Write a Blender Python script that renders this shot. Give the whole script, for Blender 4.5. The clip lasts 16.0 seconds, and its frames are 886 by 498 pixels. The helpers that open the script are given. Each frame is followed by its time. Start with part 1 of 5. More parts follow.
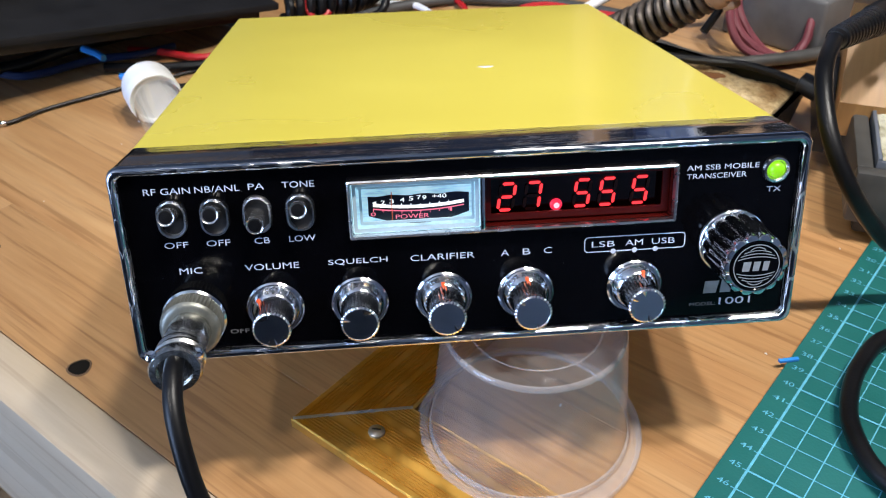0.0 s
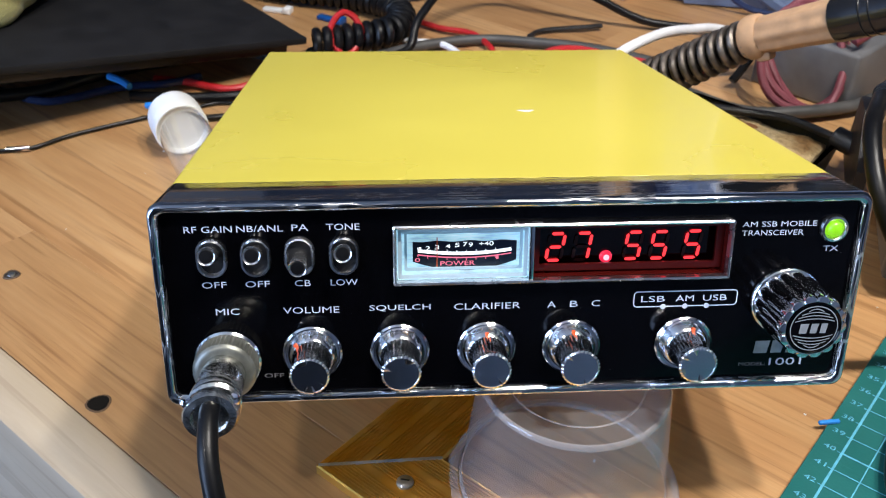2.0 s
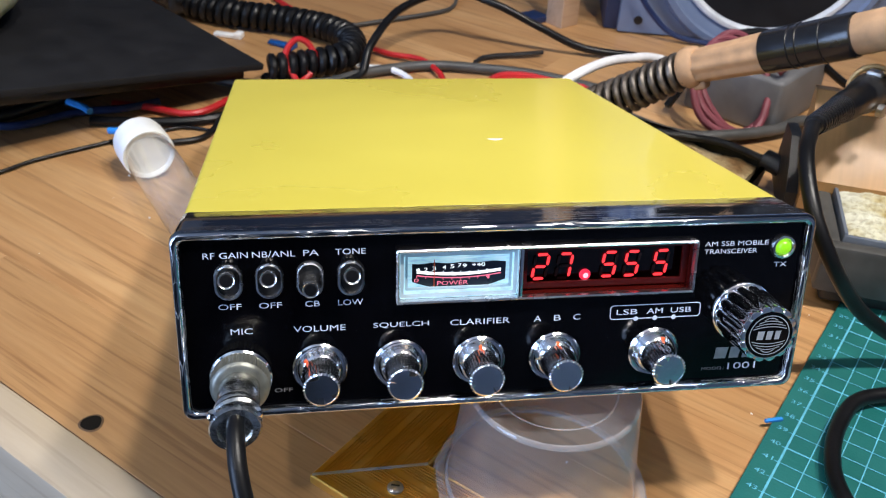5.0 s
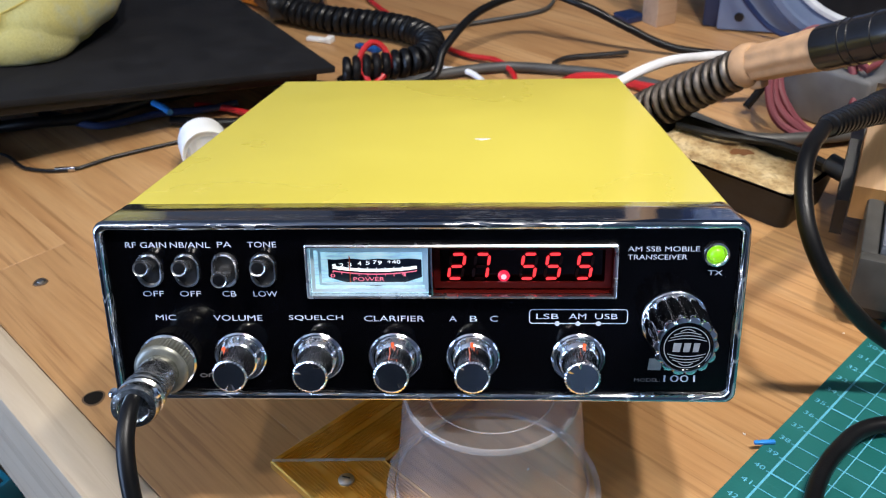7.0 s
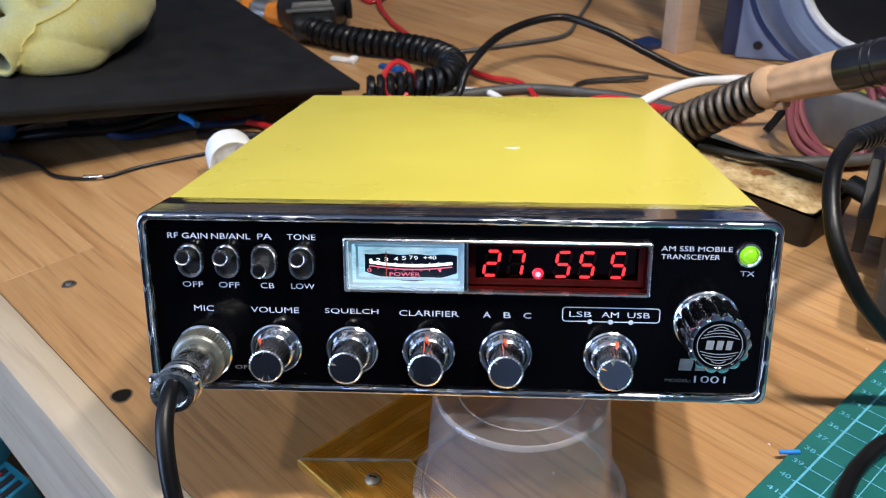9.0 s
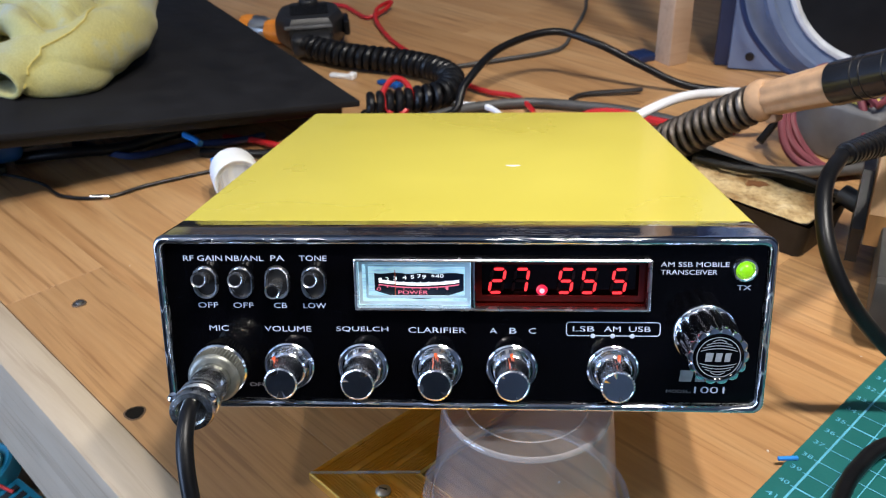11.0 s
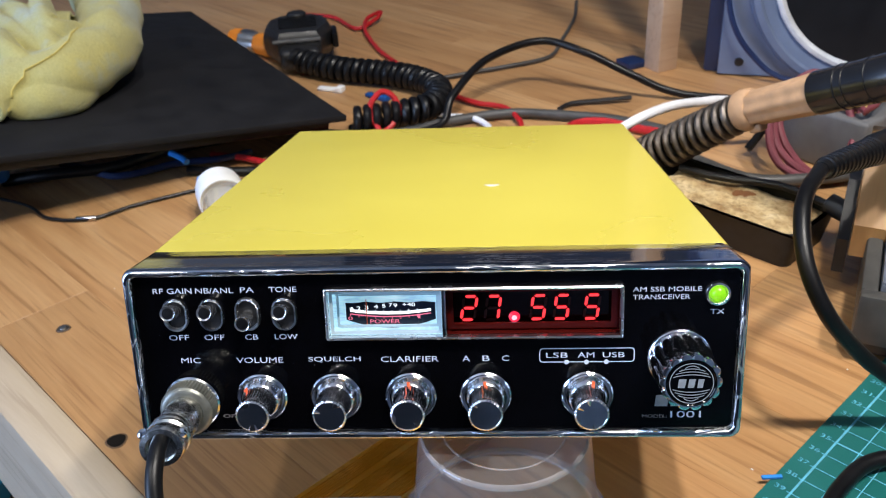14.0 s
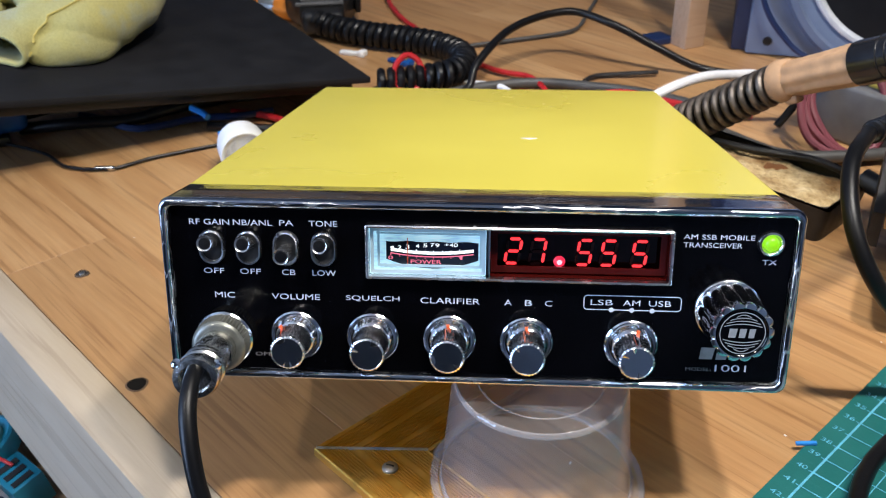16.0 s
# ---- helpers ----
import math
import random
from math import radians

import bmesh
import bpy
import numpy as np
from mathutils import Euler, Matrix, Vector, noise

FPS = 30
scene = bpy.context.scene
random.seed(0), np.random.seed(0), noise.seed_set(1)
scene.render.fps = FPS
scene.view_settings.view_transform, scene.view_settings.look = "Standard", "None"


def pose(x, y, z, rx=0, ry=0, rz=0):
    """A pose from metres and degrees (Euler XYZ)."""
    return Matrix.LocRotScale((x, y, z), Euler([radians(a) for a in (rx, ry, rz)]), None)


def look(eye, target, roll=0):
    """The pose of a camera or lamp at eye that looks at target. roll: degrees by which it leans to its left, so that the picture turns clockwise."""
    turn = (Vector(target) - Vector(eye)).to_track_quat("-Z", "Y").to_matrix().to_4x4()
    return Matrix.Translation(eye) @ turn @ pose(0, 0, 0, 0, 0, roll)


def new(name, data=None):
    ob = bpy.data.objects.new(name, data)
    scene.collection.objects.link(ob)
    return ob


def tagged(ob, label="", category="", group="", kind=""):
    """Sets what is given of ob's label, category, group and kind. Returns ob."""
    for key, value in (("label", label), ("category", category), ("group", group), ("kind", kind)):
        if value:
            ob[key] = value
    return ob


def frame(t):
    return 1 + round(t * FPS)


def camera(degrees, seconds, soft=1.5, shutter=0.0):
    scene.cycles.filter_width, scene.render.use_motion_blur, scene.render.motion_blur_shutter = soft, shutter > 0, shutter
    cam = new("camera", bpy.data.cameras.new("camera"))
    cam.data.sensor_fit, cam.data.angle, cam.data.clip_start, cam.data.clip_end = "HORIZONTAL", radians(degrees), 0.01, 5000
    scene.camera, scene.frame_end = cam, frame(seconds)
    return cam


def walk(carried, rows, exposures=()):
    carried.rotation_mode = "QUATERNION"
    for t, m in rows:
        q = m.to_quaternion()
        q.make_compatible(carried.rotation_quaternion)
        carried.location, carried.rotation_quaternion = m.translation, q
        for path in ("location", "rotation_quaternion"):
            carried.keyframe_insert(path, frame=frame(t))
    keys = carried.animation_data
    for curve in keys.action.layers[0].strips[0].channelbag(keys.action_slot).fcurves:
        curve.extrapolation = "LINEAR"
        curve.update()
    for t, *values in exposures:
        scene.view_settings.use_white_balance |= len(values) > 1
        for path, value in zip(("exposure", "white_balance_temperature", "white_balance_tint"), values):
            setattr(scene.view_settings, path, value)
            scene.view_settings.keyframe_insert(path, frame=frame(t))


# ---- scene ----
cam = camera(52.58, 16.0, 1.1)
cam.data.dof.use_dof, cam.data.dof.focus_distance, cam.data.dof.aperture_fstop = True, 0.265, 40.0
PATH = [
    (0, (-0.0257, -0.2091, 0.2557), (-0.0065, 0.0306, 0.0764), -0.66),
    (0.5, (-0.0281, -0.1990, 0.2526), (-0.0089, 0.0463, 0.0810), 1.58),
    (1, (-0.0289, -0.1926, 0.2483), (-0.0095, 0.0540, 0.0786), 1.70),
    (1.5, (-0.0328, -0.1896, 0.2517), (-0.0134, 0.0570, 0.0819), 1.63),
    (2, (-0.0382, -0.1991, 0.2539), (-0.0189, 0.0474, 0.0841), 1.33),
    (2.5, (-0.0716, -0.2050, 0.2593), (-0.0287, 0.0387, 0.0897), 1.42),
    (3, (-0.1071, -0.1925, 0.2622), (-0.0382, 0.0489, 0.0980), 2.48),
    (3.5, (-0.1124, -0.1816, 0.2623), (-0.0354, 0.0580, 0.0990), 1.80),
    (4, (-0.1070, -0.1922, 0.2640), (-0.0298, 0.0473, 0.1008), 1.80),
    (4.2, (-0.1007, -0.1966, 0.2642), (-0.0251, 0.0434, 0.1009), 2.65),
    (6.3, (-0.0033, -0.2372, 0.2790), (-0.0154, 0.0136, 0.1148), -1.00),
    (6.5, (0.0031, -0.2309, 0.2792), (-0.0119, 0.0204, 0.1161), -1.64),
    (7, (0.0221, -0.2228, 0.2693), (0.0072, 0.0276, 0.1047), -1.96),
    (7.5, (0.0169, -0.2318, 0.2681), (0.0018, 0.0201, 0.1059), -0.77),
    (8, (0.0158, -0.2353, 0.2689), (0.0005, 0.0197, 0.1116), -0.60),
    (8.5, (0.0132, -0.2316, 0.2646), (-0.0020, 0.0240, 0.1083), -0.57),
    (8.7, (0.0133, -0.2322, 0.2619), (-0.0041, 0.0235, 0.1061), -0.97),
    (10.8, (0.0061, -0.2441, 0.2681), (-0.0073, 0.0142, 0.1161), -1.06),
    (11, (0.0097, -0.2411, 0.2705), (-0.0061, 0.0165, 0.1177), -1.62),
    (11.5, (0.0124, -0.2391, 0.2738), (-0.0079, 0.0157, 0.1169), -3.06),
    (12, (0.0203, -0.2554, 0.2919), (-0.0129, -0.0024, 0.1342), -5.52),
    (12.5, (0.0172, -0.2531, 0.2873), (-0.0163, 0.0011, 0.1316), -5.95),
    (13, (0.0173, -0.2435, 0.2782), (-0.0076, 0.0122, 0.1234), -3.94),
    (13.5, (0.0140, -0.2435, 0.2736), (-0.0036, 0.0141, 0.1208), -2.72),
    (14, (0.0213, -0.2340, 0.2767), (0.0038, 0.0238, 0.1243), -2.92),
    (14.5, (0.0131, -0.2337, 0.2666), (-0.0044, 0.0238, 0.1136), -1.82),
    (15, (0.0098, -0.2362, 0.2651), (-0.0077, 0.0206, 0.1110), -1.53),
    (15.5, (0.0074, -0.2382, 0.2628), (-0.0100, 0.0187, 0.1089), -1.20),
    (16, (0.0059, -0.2362, 0.2590), (-0.0113, 0.0197, 0.1034), -0.68),
]
walk(cam, [(t, look(eye, target, roll)) for t, eye, target, roll in PATH])

# ---------------------------------------------------------------- light
world = bpy.data.worlds.new("world")
scene.world = world
world.use_nodes = True
world.node_tree.nodes["Background"].inputs[0].default_value = (0.6, 0.72, 1.0, 1)
world.node_tree.nodes["Background"].inputs[1].default_value = 0.02


def area_lamp(name, eye, target, power, size, colour, shape="DISK", size_y=None, spread=180):
    data = bpy.data.lights.new(name, "AREA")
    data.energy, data.size, data.color, data.shape = power, size, colour, shape
    if size_y:
        data.size_y = size_y
    data.spread = radians(spread)
    ob = new(name, data)
    ob.matrix_world = look(eye, target)
    return ob


WARM, COOL = (0.965, 0.92, 0.865), (0.45, 0.63, 1.0)
area_lamp("ceiling_spot", (0.50, -0.25, 1.25), (0.10, 0.22, 0), 2.48, 0.09, WARM, spread=80)
area_lamp("ceiling_spot", (0.21, -0.23, 1.25), (0.10, 0.22, 0), 2.48, 0.09, WARM, spread=80)
# third spot is an added warm fill that lifts the shaded wood
area_lamp("ceiling_spot", (-0.70, -0.48, 1.30), (0.0, 0.05, 0), 0.95, 0.09, WARM, spread=80)
area_lamp("window_light", (-1.75, -0.70, 0.53), (-1.0, 0.08, 0.53), 42, 0.98, COOL, "RECTANGLE", 1.22)

# ---------------------------------------------------------------- materials


class Nodes:
    def __init__(self, name):
        self.mat = bpy.data.materials.new(name)
        self.mat.use_nodes = True
        self.tree = self.mat.node_tree
        self.bsdf = self.tree.nodes["Principled BSDF"]
        self.n = self.tree.nodes
        self.coord = self.n.new("ShaderNodeTexCoord")

    def link(self, a, b):
        self.tree.links.new(a, b)

    def set(self, **kw):
        for k, v in kw.items():
            self.bsdf.inputs[k.replace("_", " ")].default_value = v

    def mapped(self, scale, space="Object", shift=None):
        m = self.n.new("ShaderNodeMapping")
        m.inputs["Scale"].default_value = scale
        self.link(self.coord.outputs[space], m.inputs["Vector"])
        if shift is not None:
            self.link(shift, m.inputs["Location"])
        return m.outputs[0]

    def noise(self, scale, detail=4, vec=None, rough=0.55, warp=0.0):
        t = self.n.new("ShaderNodeTexNoise")
        t.inputs["Scale"].default_value = scale
        t.inputs["Detail"].default_value = detail
        t.inputs["Roughness"].default_value = rough
        t.inputs["Distortion"].default_value = warp
        self.link(vec or self.coord.outputs["Object"], t.inputs["Vector"])
        return t.outputs["Fac"]

    def ramp(self, fac, stops):
        r = self.n.new("ShaderNodeValToRGB")
        el = r.color_ramp.elements
        while len(el) < len(stops):
            el.new(0.5)
        for e, (p, c) in zip(el, stops):
            e.position, e.color = p, (*c, 1) if len(c) == 3 else c
        self.link(fac, r.inputs[0])
        return r.outputs[0]

    def mix(self, fac, a, b, mode="MIX"):
        m = self.n.new("ShaderNodeMix")
        m.data_type, m.blend_type = "RGBA", mode
        for sock, v in ((m.inputs[0], fac), (m.inputs[6], a), (m.inputs[7], b)):
            if hasattr(v, "links"):
                self.link(v, sock)
            elif isinstance(v, tuple):
                sock.default_value = (*v, 1)
            else:
                sock.default_value = v
        return m.outputs[2]

    def bump(self, fac, strength, dist=0.001):
        b = self.n.new("ShaderNodeBump")
        b.inputs["Strength"].default_value = strength
        b.inputs["Distance"].default_value = dist
        self.link(fac, b.inputs["Height"])
        self.link(b.outputs[0], self.bsdf.inputs["Normal"])

    def base(self, out):
        self.link(out, self.bsdf.inputs["Base Color"])

    def rough(self, fac, lo, hi):
        v = self.ramp(fac, [(0.3, (lo,) * 3), (0.7, (hi,) * 3)])
        self.link(v, self.bsdf.inputs["Roughness"])


def plain(name, colour, rough=0.5, metal=0.0, vary=0.15, size=0.02, bump=0.1, grain=0.001, **kw):
    """A surface with a mottled tone at one scale and a fine grain at another."""
    k = Nodes(name)
    k.set(Metallic=metal, **kw)
    n1, n2 = k.noise(1 / size, 4), k.noise(1 / grain, 2)
    dark = tuple(c * (1 - vary) for c in colour)
    light = tuple(min(1, c * (1 + vary)) for c in colour)
    k.base(k.ramp(n1, [(0.3, dark), (0.7, light)]))
    k.rough(n1, max(0.02, rough * 0.85), min(1, rough * 1.15))
    if bump:
        k.bump(n2, bump, 0.0003)
    return k.mat


def glowing(name, colour, strength, base=(0.05, 0.01, 0.01)):
    k = Nodes(name)
    k.set(Base_Color=(*base, 1), Roughness=0.3, Emission_Color=(*colour, 1), Emission_Strength=strength)
    return k.mat


def wood(name, dark, mid, light, rough=0.4, stretch=16.0, coat=0.25, vary=True, figure=0.55):
    k = Nodes(name)
    info = k.n.new("ShaderNodeObjectInfo")
    sh = k.n.new("ShaderNodeVectorMath")
    sh.operation = "SCALE"
    sh.inputs[0].default_value = (3.1, 7.7, 5.3)
    k.link(info.outputs["Random"], sh.inputs["Scale"])
    v1 = k.mapped((2.2, stretch * 2.2, stretch), shift=sh.outputs[0])
    v2 = k.mapped((24, stretch * 28, stretch * 20), shift=sh.outputs[0])
    v3 = k.mapped((9, 300, 200), shift=sh.outputs[0])
    broad, fine, pores = k.noise(1.0, 5, v1, 0.6, 1.2), k.noise(1.0, 5, v2, 0.65, 0.4), k.noise(1.0, 3, v3, 0.5)
    c = k.ramp(broad, [(0.28, dark), (0.5, mid), (0.72, light)])
    c = k.mix(figure * 0.75, c, k.ramp(fine, [(0.3, (0.60, 0.52, 0.45)), (0.62, (1, 1, 1))]), "MULTIPLY")
    c = k.mix(figure, c, k.ramp(pores, [(0.36, (0.45, 0.36, 0.3)), (0.46, (1, 1, 1))]), "MULTIPLY")
    if vary:
        tone = k.ramp(info.outputs["Random"], [(0.0, (0.84, 0.82, 0.79)), (0.5, (0.96, 0.95, 0.94)), (1.0, (1.0, 1.0, 1.0))])
        c = k.mix(1.0, c, tone, "MULTIPLY")
    k.base(c)
    k.rough(fine, rough * 0.85, rough * 1.25)
    k.set(Coat_Weight=coat, Coat_Roughness=0.3)
    k.bump(pores, 0.12, 0.0003)
    return k.mat


def chrome_like(name, colour=(0.82, 0.83, 0.85), rough=0.07, marks=0.25, scratched=False):
    k = Nodes(name)
    k.set(Metallic=1.0)
    n1 = k.noise(60, 5)
    n2 = k.noise(1.0, 4, k.mapped((45, 1300, 1300)), 0.7)
    k.base(k.mix(k.ramp(n1, [(0.62, (0, 0, 0)), (0.75, (0.5, 0.5, 0.5))]), colour, tuple(c * 0.45 for c in colour)))
    k.rough(n1, rough, rough * 2.2)
    k.bump(n2, marks, 0.0001)
    if scratched:
        lines = None
        for turn, size in ((0.35, 240), (-0.12, 300), (0.9, 420)):
            m = k.n.new("ShaderNodeMapping")
            m.inputs["Rotation"].default_value = (0, 0, turn)
            m.inputs["Scale"].default_value = (size * 0.06, size, size * 0.06)
            k.link(k.coord.outputs["Object"], m.inputs["Vector"])
            fine = k.ramp(k.noise(1.0, 3, m.outputs[0], 0.6, 0.3), [(0.534, (0, 0, 0)), (0.555, (1, 1, 1)), (0.576, (0, 0, 0))])
            lines = fine if lines is None else k.mix(1.0, lines, fine, "LIGHTEN")
        wear = k.ramp(k.noise(18, 4), [(0.38, (0.08, 0.08, 0.08)), (0.58, (1, 1, 1))])
        lines = k.mix(1.0, lines, wear, "MULTIPLY")
        worn = k.mix(lines, (rough,) * 3, (0.50,) * 3)
        k.link(worn, k.bsdf.inputs["Roughness"])
        k.base(k.mix(lines, colour, (0.95, 0.95, 0.95)))
    return k.mat


def film(name, colour, milk, rough, shine=0.14, sheen=0.02):
    """Thin clear or milky plastic: part of the light passes straight, part is scattered, and it shines at a slant."""
    k = Nodes(name)
    k.set(Base_Color=(*colour, 1), Roughness=0.45, Transmission_Weight=0.0)
    clear_, gloss, lw = k.n.new("ShaderNodeBsdfTransparent"), k.n.new("ShaderNodeBsdfGlossy"), k.n.new("ShaderNodeLayerWeight")
    gloss.inputs["Roughness"].default_value = rough
    lw.inputs["Blend"].default_value = 0.5
    edge = k.n.new("ShaderNodeMath")
    edge.operation = "POWER"
    edge.inputs[1].default_value = 3.5
    k.link(lw.outputs["Facing"], edge.inputs[0])
    part_ = k.n.new("ShaderNodeMath")
    part_.operation = "MULTIPLY_ADD"
    part_.inputs[1].default_value, part_.inputs[2].default_value = shine * 3, sheen
    k.link(edge.outputs[0], part_.inputs[0])
    m1, m2 = k.n.new("ShaderNodeMixShader"), k.n.new("ShaderNodeMixShader")
    veil = k.ramp(k.noise(55, 4), [(0.3, (milk * 0.8,) * 3), (0.7, (milk * 1.2,) * 3)])
    k.link(veil, m1.inputs[0])
    k.link(clear_.outputs[0], m1.inputs[1])
    k.link(k.bsdf.outputs[0], m1.inputs[2])
    k.link(part_.outputs[0], m2.inputs[0])
    k.link(m1.outputs[0], m2.inputs[1])
    k.link(gloss.outputs[0], m2.inputs[2])
    k.link(m2.outputs[0], k.n["Material Output"].inputs["Surface"])
    return k.mat


OAK = wood("oiled_beech", (0.43, 0.220, 0.088), (0.53, 0.300, 0.130), (0.60, 0.37, 0.178), figure=0.5)
PINE = wood("bare_pine", (0.40, 0.31, 0.215), (0.49, 0.395, 0.285), (0.54, 0.45, 0.34), 0.6, 10, 0.0, False, 0.25)
PINE_DULL = wood("dusty_plywood", (0.30, 0.22, 0.15), (0.42, 0.32, 0.22), (0.52, 0.42, 0.31), 0.7, 9, 0.0, False)
POST = wood("planed_softwood", (0.40, 0.26, 0.16), (0.50, 0.34, 0.22), (0.58, 0.42, 0.29), 0.6, 9, 0.0, False, 0.2)
CHROME = chrome_like("chrome_plate")
CHROME_WORN = chrome_like("scratched_chrome", (0.52, 0.54, 0.58), 0.025, 0.14, True)
SATIN = chrome_like("satin_chrome", (0.86, 0.86, 0.88), 0.15, 0.2)
FLUTED = chrome_like("fluted_chrome", (0.90, 0.90, 0.92), 0.085, 0.05)


def spun_metal():
    """Bright metal for the turned caps; their tilted facets imitate the wedge-shaped shine."""
    k = Nodes("spun_bright_metal")
    k.set(Base_Color=(0.72, 0.69, 0.67, 1), Metallic=1.0, Roughness=0.2)
    return k.mat


SPUN = spun_metal()
BRIGHT_NICKEL = plain("bright_nickel", (0.66, 0.65, 0.61), 0.24, 1.0, 0.35, 0.002, 0.5, 0.0008)
LEVER = plain("satin_nickel_lever", (0.62, 0.62, 0.62), 0.22, 0.95, 0.15, 0.003, 0.1)
STEEL = chrome_like("dull_steel", (0.45, 0.44, 0.42), 0.28, 0.3)
BRASS = plain("worn_brass", (0.70, 0.42, 0.16), 0.35, 0.55)
RUSTY = plain("heat_stained_steel", (0.17, 0.145, 0.125), 0.45, 0.85, 0.5, 0.006, 0.4)
GOLD = chrome_like("gold_anodised_aluminium", (0.70, 0.41, 0.09), 0.32, 0.35)
SILVER_EDGE = chrome_like("sawn_aluminium", (0.65, 0.66, 0.68), 0.35, 0.5)
BLACK_GLOSS = plain("black_acrylic", (0.0012, 0.0012, 0.0018), 0.10, 0, 0.3, 0.03, 0.01, 0.002, Specular_IOR_Level=0.2)
BLACK_PLASTIC = plain("black_plastic", (0.014, 0.014, 0.015), 0.42, 0, 0.3, 0.01, 0.3)
BLACK_RUBBER = plain("black_rubber", (0.005, 0.005, 0.0058), 0.36, 0, 0.3, 0.02, 0.15, Specular_IOR_Level=0.28)
GREY_RUBBER = plain("grey_rubber", (0.06, 0.058, 0.055), 0.5, 0, 0.3, 0.02, 0.15)
LAPTOP = plain("matt_black_rubberised", (0.011, 0.011, 0.013), 0.72, 0, 0.25, 0.03, 0.35, 0.0015, Specular_IOR_Level=0.22)
LED_BLACK = plain("dark_red_filter", (0.004, 0.0008, 0.0008), 0.08, 0, 0.2, 0.02, 0)
RED_FILTER = plain("red_acrylic", (0.055, 0.004, 0.003), 0.15, 0, 0.2, 0.02, 0.02)
INK = plain("silver_ink", (0.55, 0.60, 0.74), 0.45, 0, 0.12, 0.002, 0.1, 0.0004)
INK_DIM = plain("worn_grey_ink", (0.20, 0.20, 0.22), 0.5, 0, 0.3, 0.002, 0.1, 0.0004)
SILVER_PRINT = plain("silver_print", (0.36, 0.38, 0.42), 0.4, 0.3, 0.15, 0.002, 0.1, 0.0004)
ORANGE = plain("orange_paint", (0.75, 0.10, 0.02), 0.5)
WHITE_PLASTIC = plain("white_plastic", (0.80, 0.80, 0.80), 0.38, 0, 0.06, 0.01, 0.1)
WHITE_WIRE = plain("white_cable_sheath", (0.72, 0.72, 0.74), 0.4)
RED_WIRE = plain("red_wire", (0.46, 0.015, 0.018), 0.4)
PINK_WIRE = plain("dark_red_silicone", (0.17, 0.036, 0.050), 0.6)
BLUE_WIRE = plain("blue_wire", (0.010, 0.022, 0.075), 0.4)
BLUE_BRIGHT = plain("bright_blue_plastic", (0.03, 0.26, 0.75), 0.4)
BLUE_TOOL = plain("blue_tool_plastic", (0.004, 0.070, 0.28), 0.45, 0, 0.2, 0.02, 0.2)
TEAL = plain("teal_plastic", (0.005, 0.17, 0.26), 0.4)
TEAL_PALE = plain("pale_green_tape", (0.12, 0.28, 0.24), 0.5)
PCB_WHITE = plain("white_circuit_board", (0.55, 0.56, 0.62), 0.4)
COPPER = plain("copper_scrap", (0.50, 0.20, 0.08), 0.4, 0.7, 0.4, 0.006)
HANDLE = plain("tan_foam", (0.46, 0.275, 0.15), 0.7, 0, 0.18, 0.01, 0.5, 0.0008)
SHRINK = plain("shiny_black_tape", (0.012, 0.012, 0.014), 0.2, 0, 0.3, 0.02, 0.1)
CAST = plain("black_cast_iron", (0.014, 0.013, 0.012), 0.5, 0.3, 0.5, 0.01, 0.5)
CASE_GREY = plain("grey_blue_plastic", (0.12, 0.14, 0.18), 0.5)
GREY_PANEL = plain("grey_plastic", (0.13, 0.13, 0.135), 0.5, 0, 0.2, 0.02, 0.2)
SPK_BLUE = plain("silver_blue_paint", (0.15, 0.195, 0.30), 0.4, 0.1, 0.12, 0.03, 0.1)
SPK_DARK = plain("dark_blue_vinyl", (0.012, 0.022, 0.06), 0.5, 0, 0.2, 0.03, 0.3)
SPK_WHITE = plain("pale_surround", (0.60, 0.62, 0.65), 0.5)
SPK_CONE = plain("speaker_cone_black", (0.008, 0.009, 0.011), 0.45, Specular_IOR_Level=0.25)
WALL = plain("cool_grey_bounce_wall", (0.36, 0.39, 0.44), 0.8, 0, 0.08, 0.3, 0.2, 0.002)
# tones painted for the shade inside the screw holes
HOLE_EDGE_SHADE = plain("painted_hole_edge_shade", (0.13, 0.075, 0.04), 0.8)
HOLE_SHADE = plain("painted_hole_shade", (0.010, 0.008, 0.006), 0.9, Specular_IOR_Level=0.1)
DARK_WALL = plain("dark_wall_for_reflections", (0.20, 0.205, 0.22), 0.8, 0, 0.08, 0.3, 0.2, 0.002)
BACK_WALL = plain("slate_wall_for_reflections", (0.035, 0.040, 0.055), 0.7, 0, 0.15, 0.2, 0.2, 0.002)
CEIL = plain("white_ceiling_paint", (0.62, 0.61, 0.59), 0.9, 0, 0.05, 0.4, 0.2, 0.002)
FLOOR = plain("dark_floor_for_reflections", (0.025, 0.023, 0.022), 0.9, 0, 0.25, 0.05, 0.6, 0.003)
CUP = film("frosted_polypropylene", (0.58, 0.55, 0.57), 0.19, 0.10, 0.16, 0.03)
CUP_BASE = film("thin_polypropylene", (0.76, 0.74, 0.77), 0.10, 0.10, 0.10, 0.02)
CUP_RIM = film("thick_polypropylene", (0.80, 0.78, 0.80), 0.24, 0.06, 0.34, 0.06)
CLEAR = film("clear_polystyrene", (0.82, 0.83, 0.86), 0.085, 0.05, 0.32, 0.04)


